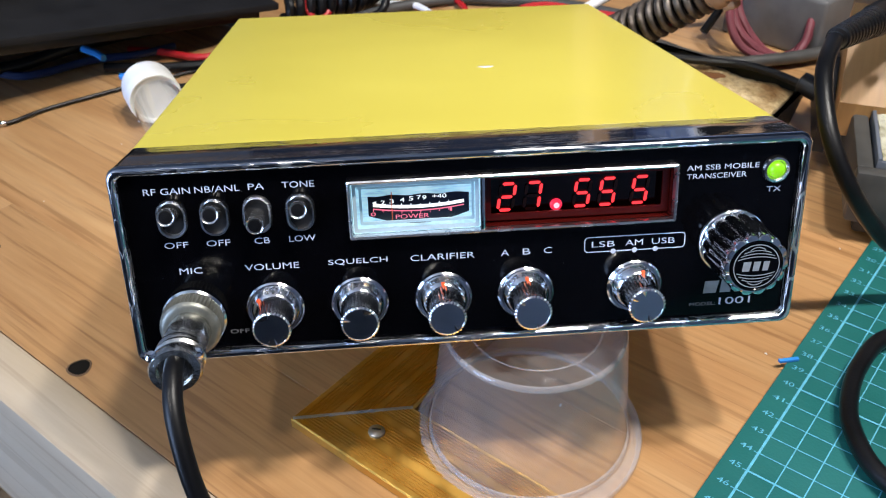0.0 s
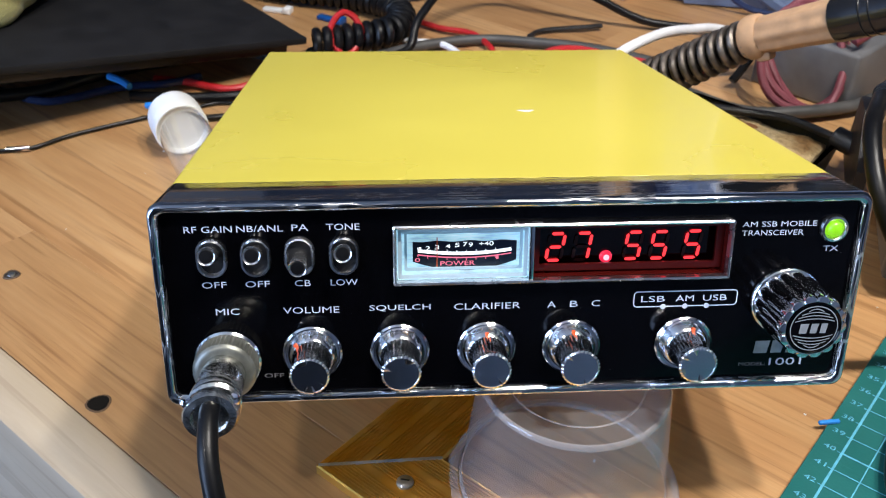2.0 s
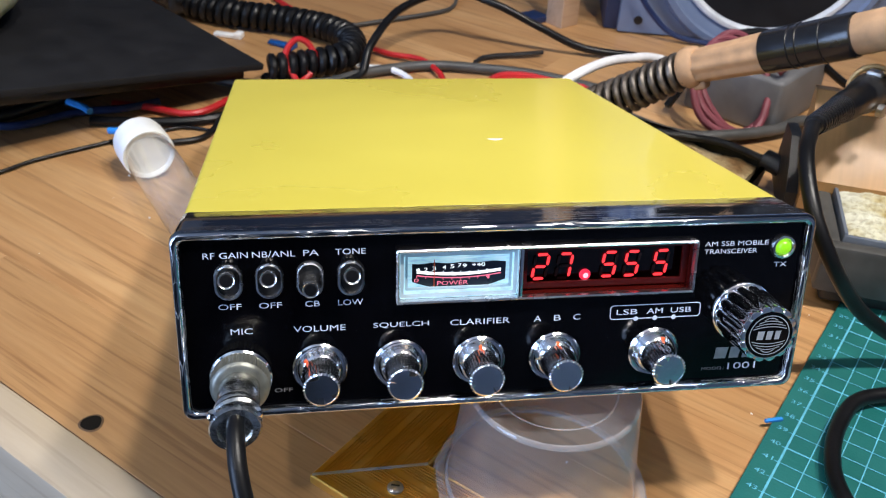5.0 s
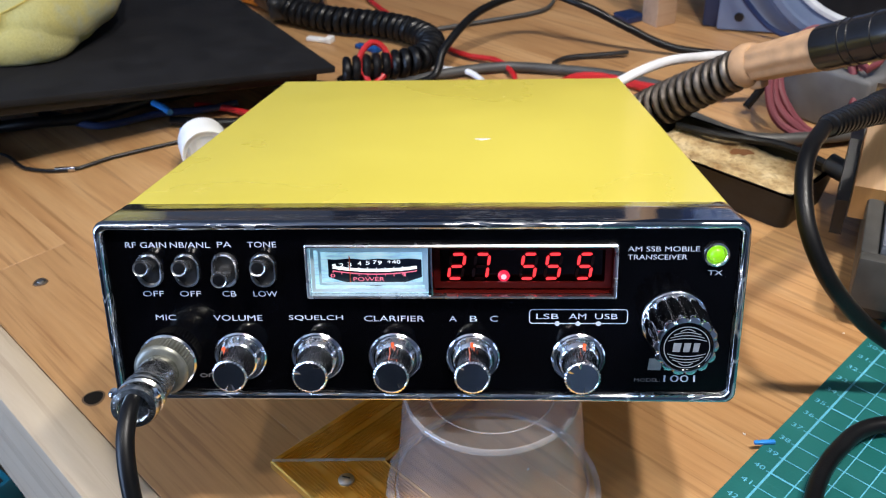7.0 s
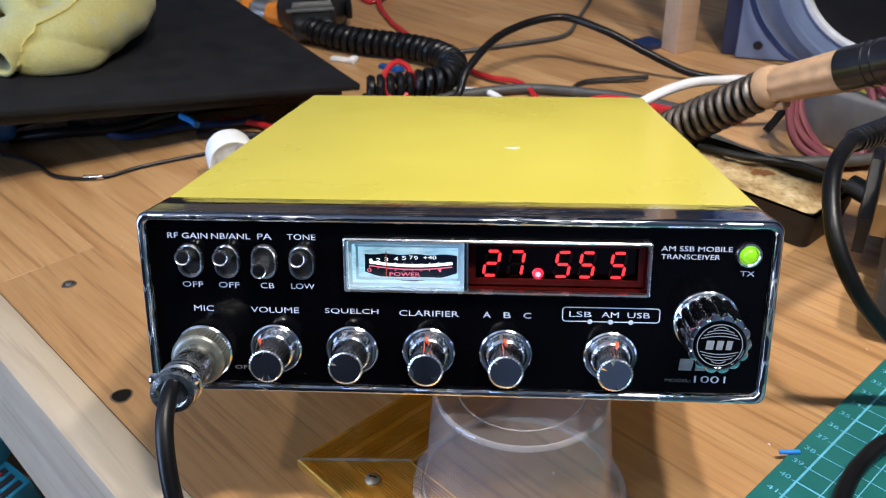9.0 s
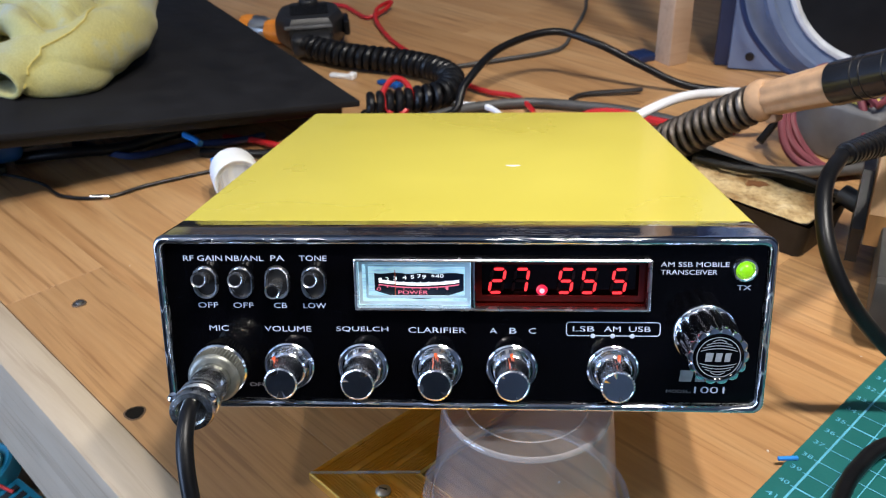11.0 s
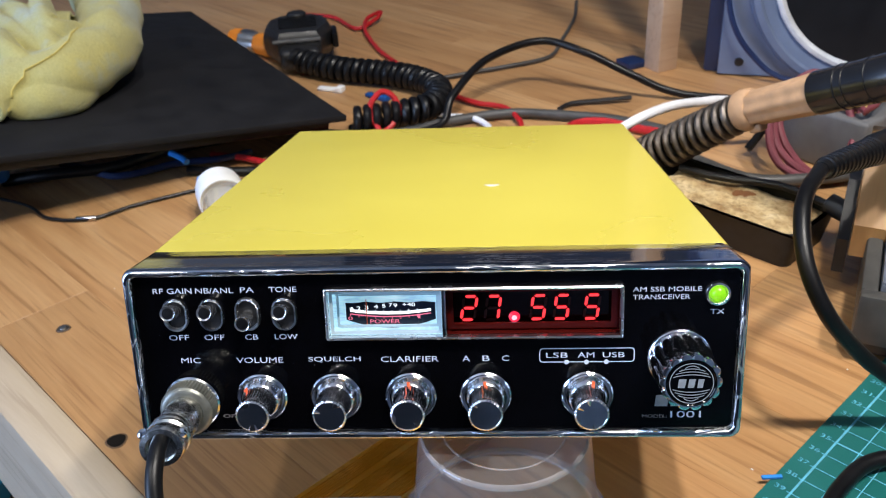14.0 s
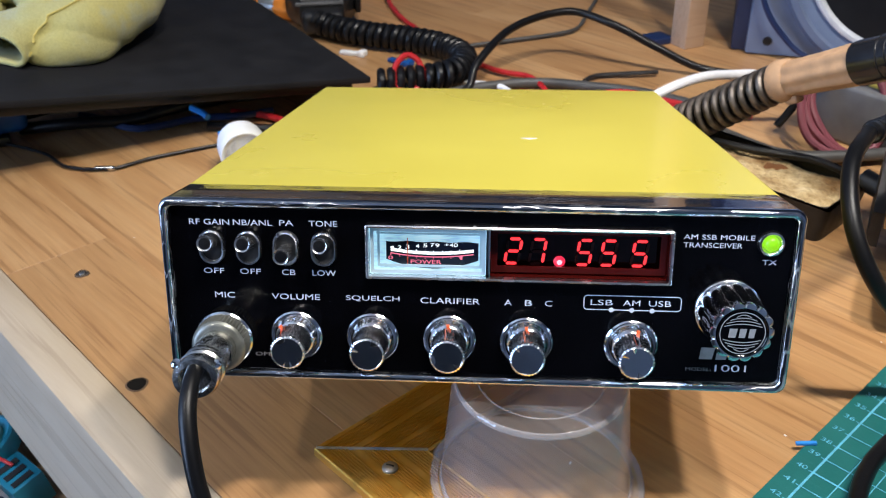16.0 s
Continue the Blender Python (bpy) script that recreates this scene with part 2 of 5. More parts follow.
def diffuser():
    """Ribbed clear plastic, lit unevenly from behind."""
    k = Nodes("backlit_diffuser")
    k.set(Base_Color=(0.5, 0.6, 0.65, 1), Roughness=0.2)
    lines, patches = k.noise(1.0, 2, k.mapped((260, 260, 2600)), 0.6), k.noise(130, 3)
    k.link(k.ramp(patches, [(0.3, (0.30, 0.62, 0.85)), (0.7, (0.62, 0.92, 1.0))]), k.bsdf.inputs["Emission Color"])
    k.link(k.ramp(lines, [(0.35, (0.32,) * 3), (0.65, (0.78,) * 3)]), k.bsdf.inputs["Emission Strength"])
    return k.mat


METER_GLOW = diffuser()
METER_EDGE = glowing("backlit_clear_plastic", (0.16, 0.36, 0.56), 0.18, (0.4, 0.5, 0.55))
DIAL_WHITE = glowing("backlit_white_print", (0.90, 0.95, 1.0), 1.3, (0.6, 0.6, 0.6))
DIAL_RED = glowing("backlit_red_print", (1.0, 0.20, 0.32), 1.2)
DIAL_BLACK = plain("black_dial", (0.006, 0.008, 0.02), 0.3, 0, 0.2, 0.01, 0)
SEG_ON = glowing("lit_segment", (1.0, 0.035, 0.045), 2.0)
SEG_OFF = plain("unlit_segment", (0.022, 0.0035, 0.003), 0.3, 0, 0.1, 0.01, 0)
DOT_ON = glowing("lit_point", (1.0, 0.025, 0.08), 1.1)
DOT_HOT = glowing("lit_point_core", (1.0, 0.42, 0.50), 1.8)
GREEN_LED = glowing("lit_green_lens", (0.36, 0.90, 0.005), 0.62, (0.1, 0.3, 0.01))


def yellow_paint():
    k = Nodes("glossy_yellow_enamel")
    n1, n2 = k.noise(9, 4), k.noise(420, 2)
    c = k.ramp(n1, [(0.3, (0.715, 0.605, 0.085)), (0.7, (0.765, 0.655, 0.105))])
    sc = k.noise(1.0, 2, k.mapped((40, 420, 40)))
    c = k.mix(k.ramp(sc, [(0.74, (0, 0, 0)), (0.80, (0.35, 0.35, 0.35))]), c, (0.55, 0.42, 0.05))
    k.base(c)
    k.rough(n1, 0.24, 0.34)
    k.set(Coat_Weight=0.22, Coat_Roughness=0.06)
    k.bump(n2, 0.04, 0.0004)
    return k.mat


def green_mat():
    k = Nodes("green_cutting_mat")
    n1, n2 = k.noise(22, 5), k.noise(900, 2)
    cuts = k.noise(1.0, 2, k.mapped((30, 700, 30)))
    c = k.ramp(n1, [(0.3, (0.006, 0.105, 0.098)), (0.7, (0.012, 0.145, 0.135))])
    c = k.mix(k.ramp(cuts, [(0.70, (0, 0, 0)), (0.80, (0.3, 0.3, 0.3))]), c, (0.10, 0.30, 0.28))
    k.base(c)
    k.rough(n1, 0.42, 0.6)
    k.bump(n2, 0.35, 0.0003)
    return k.mat


def towelling():
    k = Nodes("yellow_terry_cloth")
    n1, n2, n3 = k.noise(20, 4), k.noise(700, 3), k.noise(160, 4)
    c = k.ramp(n1, [(0.32, (0.42, 0.45, 0.36)), (0.46, (0.48, 0.45, 0.20)), (0.62, (0.51, 0.46, 0.17)), (0.72, (0.43, 0.45, 0.31))])
    c = k.mix(0.4, c, k.ramp(n2, [(0.3, (0.6, 0.6, 0.55)), (0.7, (1, 1, 1))]), "MULTIPLY")
    k.base(c)
    k.set(Roughness=0.95, Sheen_Weight=0.2)
    add = k.mix(0.5, n2, n3)
    k.bump(add, 0.9, 0.0013)
    return k.mat


def sponge_mat(name, a, b, c):
    k = Nodes(name)
    n1, n2 = k.noise(45, 5), k.noise(330, 4)
    col = k.ramp(n1, [(0.32, a), (0.5, b), (0.68, c)])
    col = k.mix(0.6, col, k.ramp(n2, [(0.35, (0.45, 0.4, 0.33)), (0.55, (1, 1, 1))]), "MULTIPLY")
    k.base(col)
    k.set(Roughness=0.95)
    k.bump(n2, 1.0, 0.0018)
    return k.mat


def shield_mat():
    k = Nodes("heat_tinted_brown_panel")
    n1, n2 = k.noise(26, 5), k.noise(1.0, 3, k.mapped((500, 30, 30)))
    c = k.ramp(n1, [(0.3, (0.29, 0.145, 0.050)), (0.55, (0.37, 0.20, 0.072)), (0.75, (0.44, 0.235, 0.09))])
    k.base(k.mix(0.3, c, k.ramp(n2, [(0.3, (0.6, 0.6, 0.6)), (0.7, (1, 1, 1))]), "MULTIPLY"))
    k.rough(n1, 0.35, 0.6)
    k.bump(n2, 0.2, 0.0004)
    return k.mat


YELLOW, MAT_GREEN, TOWEL = yellow_paint(), green_mat(), towelling()
TOWEL_HEM = plain("yellow_stitching", (0.55, 0.45, 0.13), 0.9, 0, 0.15, 0.004, 0.8)
MAT_LINE = plain("pale_blue_mat_print", (0.11, 0.42, 0.58), 0.5, 0, 0.2, 0.003, 0.1)
SPONGE = sponge_mat("scorched_sponge", (0.24, 0.13, 0.045), (0.50, 0.37, 0.19), (0.64, 0.52, 0.32))
MOSS = sponge_mat("stained_cellulose_sponge", (0.38, 0.28, 0.08), (0.58, 0.56, 0.42), (0.70, 0.70, 0.60))
SHIELD = shield_mat()

# ---------------------------------------------------------------- mesh helpers


def mesh_object(name, verts, faces, material, smooth=False):
    me = bpy.data.meshes.new(name)
    me.from_pydata([tuple(v) for v in verts], [], [tuple(f) for f in faces])
    me.materials.append(material)
    if smooth:
        me.shade_smooth()
        me.set_sharp_from_angle(angle=radians(38))
    me.update()
    return new(name, me)


def part(name, geo, material, parent=None, label="", smooth=True, at=None):
    """Links geometry (verts, faces) as ONE mesh object under a thing or a part."""
    ob = mesh_object(name, geo[0], geo[1], material, smooth)
    if at is not None:
        ob.matrix_basis = at
    if parent is not None:
        ob.parent = parent
    if label:
        tagged(ob, label)
    return ob


def thing(name, at, label, category, group="", kind=""):
    ob = new(name)
    ob.empty_display_size = 0.01
    ob.matrix_basis = at
    return tagged(ob, label, category, group, kind)


def moved(geo, m):
    return [m @ Vector(v) for v in geo[0]], geo[1]


def joined(*geos):
    verts, faces = [], []
    for v, f in geos:
        o = len(verts)
        verts += list(v)
        faces += [tuple(i + o for i in q) for q in f]
    return verts, faces


def from_bm(bm):
    bm.verts.ensure_lookup_table()
    bm.verts.index_update()
    geo = [v.co.copy() for v in bm.verts], [tuple(v.index for v in f.verts) for f in bm.faces]
    bm.free()
    return geo


def block(x0, x1, y0, y1, z0, z1, bevel=0.0, seg=2):
    bm = bmesh.new()
    bmesh.ops.create_cube(bm, size=1, matrix=Matrix.LocRotScale(((x0 + x1) / 2, (y0 + y1) / 2, (z0 + z1) / 2), None, (x1 - x0, y1 - y0, z1 - z0)))
    if bevel:
        bmesh.ops.bevel(bm, geom=bm.edges[:], offset=bevel, segments=seg, profile=0.5, affect="EDGES")
    return from_bm(bm)


def lathe(profile, n=32, flute=None):
    """A profile of (radius, height) turned about z. flute(angle, step) scales the radius."""
    verts, faces = [], []
    for s, (r, z) in enumerate(profile):
        for i in range(n):
            a = 2 * math.pi * i / n
            q = r * (flute(a, s) if flute else 1)
            verts.append((q * math.cos(a), q * math.sin(a), z))
    for s in range(len(profile) - 1):
        for i in range(n):
            j = (i + 1) % n
            faces.append((s * n + i, s * n + j, (s + 1) * n + j, (s + 1) * n + i))
    for s, flip in ((0, True), (len(profile) - 1, False)):
        if profile[s][0] > 1e-6:
            ring = [s * n + i for i in range(n)]
            faces.append(tuple(reversed(ring)) if flip else tuple(ring))
    return verts, faces


def shell(profile, n=32, flute=None):
    """A turned profile without its two end discs."""
    verts, faces = lathe(profile, n, flute)
    return verts, [f for f in faces if len(f) < 5]


def glide(points, steps=8):
    """A smooth line through the points."""
    p = [Vector(q) for q in points]
    p = [p[0] * 2 - p[1]] + p + [p[-1] * 2 - p[-2]]
    out = []
    for i in range(1, len(p) - 2):
        a, b, c, d = p[i - 1 : i + 3]
        for k in range(steps):
            t = k / steps
            out.append(0.5 * (2 * b + (c - a) * t + (2 * a - 5 * b + 4 * c - d) * t * t + (3 * b - a - 3 * c + d) * t**3))
    return out + [p[-2]]


def tube(points, radius, n=10, radii=None):
    verts, faces = [], []
    up = Vector((0.123, 0.27, 0.95))
    for i, p in enumerate(points):
        d = (points[min(i + 1, len(points) - 1)] - points[max(i - 1, 0)]).normalized()
        side = d.cross(up)
        if side.length < 1e-4:
            side = d.cross(Vector((1, 0, 0)))
        side.normalize()
        up = side.cross(d).normalized()
        r = radii[i] if radii else radius
        for k in range(n):
            a = 2 * math.pi * k / n
            verts.append(p + side * (r * math.cos(a)) + up * (r * math.sin(a)))
    for i in range(len(points) - 1):
        for k in range(n):
            j = (k + 1) % n
            faces.append((i * n + k, i * n + j, (i + 1) * n + j, (i + 1) * n + k))
    faces.append(tuple(reversed(range(n))))
    faces.append(tuple(range((len(points) - 1) * n, len(points) * n)))
    return verts, faces


def helix(points, radius, pitch, per=14):
    """The line of a coil round a smooth line."""
    line = points
    lengths = [0.0]
    for a, b in zip(line, line[1:]):
        lengths.append(lengths[-1] + (b - a).length)
    out, up, total = [], Vector((0.1, 0.2, 0.97)), lengths[-1]
    count = int(total / pitch * per)
    seg = 0
    for i in range(count):
        s = total * i / count
        while seg < len(line) - 2 and lengths[seg + 1] < s:
            seg += 1
        f = (s - lengths[seg]) / max(1e-9, lengths[seg + 1] - lengths[seg])
        p, d = line[seg].lerp(line[seg + 1], f), (line[seg + 1] - line[seg]).normalized()
        side = d.cross(up).normalized()
        up = side.cross(d).normalized()
        a = 2 * math.pi * i / per
        r = radius(s / total) if callable(radius) else radius
        out.append(p + side * (r * math.cos(a)) + up * (r * math.sin(a)))
    return out


def rounded(w, h, r, n=5):
    """A rounded rectangle's outline about the origin, as (x, z)."""
    out = []
    for cx, cz, a0 in ((w / 2 - r, h / 2 - r, 0), (-w / 2 + r, h / 2 - r, 90), (-w / 2 + r, -h / 2 + r, 180), (w / 2 - r, -h / 2 + r, 270)):
        for k in range(n + 1):
            a = radians(a0 + 90 * k / n)
            out.append((cx + r * math.cos(a), cz + r * math.sin(a)))
    return out


def rings(loops, close_first=False, close_last=False):
    n = len(loops[0])
    verts = [v for lp in loops for v in lp]
    faces = []
    for s in range(len(loops) - 1):
        for i in range(n):
            j = (i + 1) % n
            faces.append((s * n + i, (s + 1) * n + i, (s + 1) * n + j, s * n + j))
    if close_first:
        faces.append(tuple(range(n)))
    if close_last:
        faces.append(tuple(reversed(range((len(loops) - 1) * n, len(loops) * n))))
    return verts, faces


def frame_rings(steps, cx, cz, n=5, **kw):
    """Rounded rectangles one after the other: (width, height, radius, y)."""
    return rings([[(cx + x, y, cz + z) for x, z in rounded(w, h, r, n)] for w, h, r, y in steps], **kw)


def letters(text, size=1.0):
    """The outline of a text in the built-in font, flat in x and y, about 0."""
    cu = bpy.data.curves.new("lettering", "FONT")
    cu.body, cu.size, cu.fill_mode = text, size, "FRONT"
    cu.resolution_u = 3
    ob = bpy.data.objects.new("lettering", cu)
    scene.collection.objects.link(ob)
    bpy.context.view_layer.update()
    me = bpy.data.meshes.new_from_object(ob.evaluated_get(bpy.context.evaluated_depsgraph_get()))
    verts, faces = [v.co.copy() for v in me.vertices], [tuple(p.vertices) for p in me.polygons]
    bpy.data.objects.remove(ob)
    bpy.data.curves.remove(cu)
    bpy.data.meshes.remove(me)
    return verts, faces


def fitted_letters(text, width, height):
    v, f = letters(text)
    lo, hi = [min(p[i] for p in v) for i in (0, 1)], [max(p[i] for p in v) for i in (0, 1)]
    sx, sy = width / (hi[0] - lo[0]), 0.92 * height / (hi[1] - lo[1])
    return [Vector(((p[0] - (lo[0] + hi[0]) / 2) * sx, (p[1] - (lo[1] + hi[1]) / 2) * sy, 0)) for p in v], f


UPRIGHT = Matrix.Rotation(radians(90), 4, "X")
# bench directions on the table: along its front edge, and into it
ALONG, INTO = Vector((0.727, -0.687, 0)), Vector((0.687, 0.727, 0))
BENCH = Matrix(((0.727, 0.687, 0, 0), (-0.687, 0.727, 0, 0), (0, 0, 1, 0), (0, 0, 0, 1)))

# ---------------------------------------------------------------- the room and the bench


def structure(name, geo, material, label, category, smooth=False, at=None):
    ob = part(name, geo, material, None, label, smooth, at)
    return tagged(ob, label, category, "", "structure")


# unseen room shell; its tones are set for bounced light and reflections
structure("floor", block(-1.5, 1.7, -1.85, 1.1, -0.85, -0.78), FLOOR, "unseen dark floor closing in the workroom", "floor", at=BENCH)
structure("ceiling", block(-1.5, 1.7, -1.85, 1.1, 1.60, 1.66), CEIL, "unseen white ceiling that bounces light into the workroom", "ceiling", at=BENCH)
structure("wall_back", block(-1.4, 1.6, 1.0, 1.1, -0.78, 1.60), BACK_WALL, "unseen dark slate wall added behind the bench for dark reflections", "wall", at=BENCH)
structure("wall_left", block(-1.5, -1.4, -1.75, 1.1, -0.78, 1.60), WALL, "unseen grey side wall that bounces light into the workroom", "wall", at=BENCH)
structure("wall_right", block(1.6, 1.7, -1.75, 1.1, -0.78, 1.60), WALL, "unseen grey side wall that bounces light into the workroom", "wall", at=BENCH)
# darker than the side walls so that the black panel reflects less
front_wall = [block(-1.5, -1.3, -1.85, -1.75, -0.78, 1.60), block(-0.3, 1.7, -1.85, -1.75, -0.78, 1.60),
              block(-1.3, -0.3, -1.85, -1.75, -0.78, -0.1), block(-1.3, -0.3, -1.85, -1.75, 1.15, 1.60)]
structure("wall_front", joined(*front_wall), DARK_WALL, "unseen wall with a window opening, darkened for the reflections", "wall", at=BENCH)

# worktop core and its staves, in the bench's own axes
structure("worktop", block(-1.39, 1.59, -0.064, 0.99, -0.04, -0.004), PINE_DULL, "thick wooden core of the workbench top", "worktop", at=BENCH)
worktop = bpy.data.objects["worktop"]
structure("bench_edge", block(-1.39, 1.59, -0.086, -0.0642, -0.094, 0.0, 0.0009), PINE, "bare pine lipping along the bench edge", "bench edge", True, BENCH)

# open drawer below the bench edge
drawer = thing("drawer", BENCH @ Matrix.Translation((0, 0, -0.145)), "open wooden drawer full of electronics scraps below the bench", "drawer")
part("drawer_bottom", block(-0.60, 0.40, -0.140, -0.066, -0.004, 0.0), PINE_DULL, drawer)
part("drawer_front", block(-0.60, 0.40, -0.1400, -0.1215, -0.05, 0.027, 0.001), PINE, drawer, "pale planed pine front board")
part("drawer_back", block(-0.60, 0.40, -0.074, -0.066, 0.0, 0.040), PINE_DULL, drawer)
divider = part("divider", block(-0.406, -0.388, -0.1215, -0.074, 0.0, 0.024, 0.0012), PINE_DULL, drawer, "knotty wooden divider strip")
part("knot", lathe([(0.0022, 0.0241), (0.0018, 0.0243), (0.0001, 0.0243)], 14), BLACK_PLASTIC, divider, at=Matrix.Translation((-0.398, -0.112, 0)))


def in_drawer(s, d, z):
    return BENCH @ Matrix.Translation((s, d, z))


reel = thing("tape_reel", in_drawer(-0.325, -0.100, -0.128) @ pose(0, 0, 0, 16, -10, 0), "blue and pale green plastic reel of tape", "reel")
ring_profile = [(0.0075, 0.004), (0.0075, -0.004), (0.022, -0.006), (0.024, -0.005), (0.024, 0.005), (0.022, 0.006), (0.018, 0.004), (0.0075, 0.004)]
part("flange", lathe(ring_profile, 40), TEAL, reel)
part("tape", lathe([(0.009, 0.0045), (0.009, 0.0062), (0.017, 0.0066), (0.017, 0.004)], 40), TEAL_PALE, reel, "pale green wound tape")
terminal = thing("terminal_block", in_drawer(-0.286, -0.0900, -0.138) @ pose(0, 0, 0, 10, 0, 8), "teal plastic screw terminal block", "terminal block")
part("body", block(-0.014, 0.014, -0.010, 0.010, -0.007, 0.016, 0.0012), TEAL, terminal)
for k in (-0.007, 0.001, 0.009):
    part("slot", block(k - 0.0022, k + 0.0022, -0.007, 0.006, 0.0145, 0.0166), BLACK_PLASTIC, terminal)
board = thing("circuit_board", in_drawer(-0.292, -0.1090, -0.1400) @ pose(0, 0, 0, 6, 3, 5), "white circuit board with round pads", "circuit board")
part("panel", block(-0.022, 0.045, -0.010, 0.012, -0.004, 0.0022, 0.0006), PCB_WHITE, board)
for k in range(3):
    part("pad", lathe([(0.0022, 0.0022), (0.0042, 0.0022), (0.0042, 0.003), (0.0022, 0.003), (0.0022, 0.0022)], 16), BLUE_WIRE, board, at=Matrix.Translation((-0.010 + 0.016 * k, 0.002, 0)))
wire_line = [in_drawer(s, d, z) @ Vector() for s, d, z in ((-0.352, -0.120, -0.128), (-0.335, -0.113, -0.117), (-0.312, -0.104, -0.1135), (-0.290, -0.092, -0.1205))]
tagged(part("red_wire", tube(glide(wire_line), 0.0011), RED_WIRE), "thin red hook-up wire over the reel", "wire")
curl = [in_drawer(s, d, z) @ Vector() for s, d, z in ((-0.372, -0.108, -0.144), (-0.366, -0.102, -0.130), (-0.356, -0.098, -0.128), (-0.346, -0.098, -0.136))]
tagged(part("white_wire", tube(glide(curl), 0.0008), WHITE_WIRE), "short curl of thin white wire", "wire")
scrap = thing("scrap_board", in_drawer(-0.440, -0.100, -0.144) @ pose(0, 0, 0, 8, 4, 20), "dark circuit scrap with a white label", "scrap")
part("base", block(-0.035, 0.026, -0.016, 0.018, 0, 0.006, 0.001), BLACK_PLASTIC, scrap)
part("label_patch", block(-0.020, 0.000, -0.014, 0.000, 0.0062, 0.0090), WHITE_PLASTIC, scrap, "white blank label")
for k in range(7):
    part("coil", lathe([(0.001, 0), (0.0045, 0.0005), (0.0045, 0.006), (0.001, 0.0065)], 12), COPPER, scrap, at=pose(0.000 + 0.006 * (k % 4), 0.002 + 0.009 * (k // 4), 0.006, 20 * k, 30, 0))

# ---------------------------------------------------------------- the transceiver
TILT_DEG, FRONT_Z = -13.57, 0.06303
RADIO = pose(0, 0, FRONT_Z, TILT_DEG, 0, 0)
radio = thing("cb_radio", RADIO, "yellow CB transceiver with black chrome-framed front, propped on a cup", "radio")
Y0, Y1 = 0.0235, 0.281
W, HT, BX, BZ = 0.2073, 0.0632, -0.0002, 0.0306

bezel_steps = [(W - 0.0062, HT - 0.0062, 0.0022, 0.0034), (W - 0.0056, HT - 0.0056, 0.0024, 0.0004), (W - 0.0050, HT - 0.0050, 0.0026, -0.0002), (W - 0.0036, HT - 0.0036, 0.0030, -0.0007), (W - 0.0024, HT - 0.0024, 0.0032, -0.0008),
               (W - 0.0012, HT - 0.0012, 0.0034, -0.0005), (W - 0.0004, HT - 0.0004, 0.0036, 0.0003), (W, HT, 0.0036, 0.0014), (W - 0.0002, HT - 0.0002, 0.0036, 0.0026), (W - 0.0010, HT - 0.0010, 0.0034, 0.0120),
               (W - 0.0020, HT - 0.0016, 0.0032, Y0 - 0.0006), (W - 0.0026, HT - 0.0022, 0.003, Y0), (W - 0.016, HT - 0.016, 0.003, Y0)]
part("bezel", frame_rings(bezel_steps, BX, BZ, 6), CHROME_WORN, radio, "chipped and scratched chrome bezel")
FX0, FX1, FZ0, FZ1, DIV = -0.0360, 0.0630, 0.0363, 0.0546, 0.0039
px0, px1, pz0, pz1 = BX - W / 2 + 0.0029, BX + W / 2 - 0.0029, BZ - HT / 2 + 0.0029, BZ + HT / 2 - 0.0029
panel_loop = [((px0 + px1) / 2 + x, (pz0 + pz1) / 2 + z) for x, z in rounded(px1 - px0, pz1 - pz0, 0.002, 4)]
hole_loop = [((FX0 + FX1) / 2 + x, (FZ0 + FZ1) / 2 + z) for x, z in rounded(FX1 - FX0 - 0.002, FZ1 - FZ0 - 0.002, 0.0004, 4)]
panel_rings = [[(x, y, z) for x, z in loop] for loop, y in ((panel_loop, 0.0045), (panel_loop, 0.002), (hole_loop, 0.002), (hole_loop, 0.0045))]
part("front_panel", rings(panel_rings), BLACK_GLOSS, radio, "glossy black front panel", False)
cover_steps = [(0.2034, 0.0581, 0.0016, Y0 + 0.0001), (0.2038, 0.0585, 0.0018, Y0 + 0.0003), (0.2038, 0.0585, 0.0018, Y1 - 0.0006), (0.2028, 0.0575, 0.0016, Y1)]
part("cover", frame_rings(cover_steps, 0, 0.03195, 4, close_first=True, close_last=True), YELLOW, radio, "glossy yellow enamelled metal cover")
part("paint_chip", lathe([(0.0001, 0.0), (0.0032, 0.0), (0.0028, 0.00012), (0.0001, 0.00014)], 14, lambda a, s: 1 + 0.25 * math.sin(3 * a)), WHITE_PLASTIC, radio, "small white chip in the paint",
     at=Matrix.Translation((0.0200, 0.1188, 0.06122)) @ Matrix.Diagonal((1.0, 0.5, 1, 1)))
for y, z in ((0.034, 0.043), (0.150, 0.046)):
    at = Matrix.Translation((-0.1019, y, z)) @ Matrix.Rotation(radians(-90), 4, "Y")
    s = part("cover_screw", lathe([(0.0037, 0), (0.0038, 0.0008), (0.003, 0.0022), (0.0012, 0.0026), (0.0001, 0.0020)], 20), CHROME, radio, "chrome pan-head screw", at=at)
    part("washer", lathe([(0.0049, 0.0), (0.0049, 0.0006), (0.0030, 0.0007)], 20), STEEL, s)

PY = 0.00194  # just proud of the panel


def panel_text(text, x, z, width, height, material=INK, y=PY, name="lettering", parent=radio):
    return part(name, fitted_letters(text, width, height), material, parent, smooth=False, at=Matrix.Translation((x, y, z)) @ UPRIGHT)


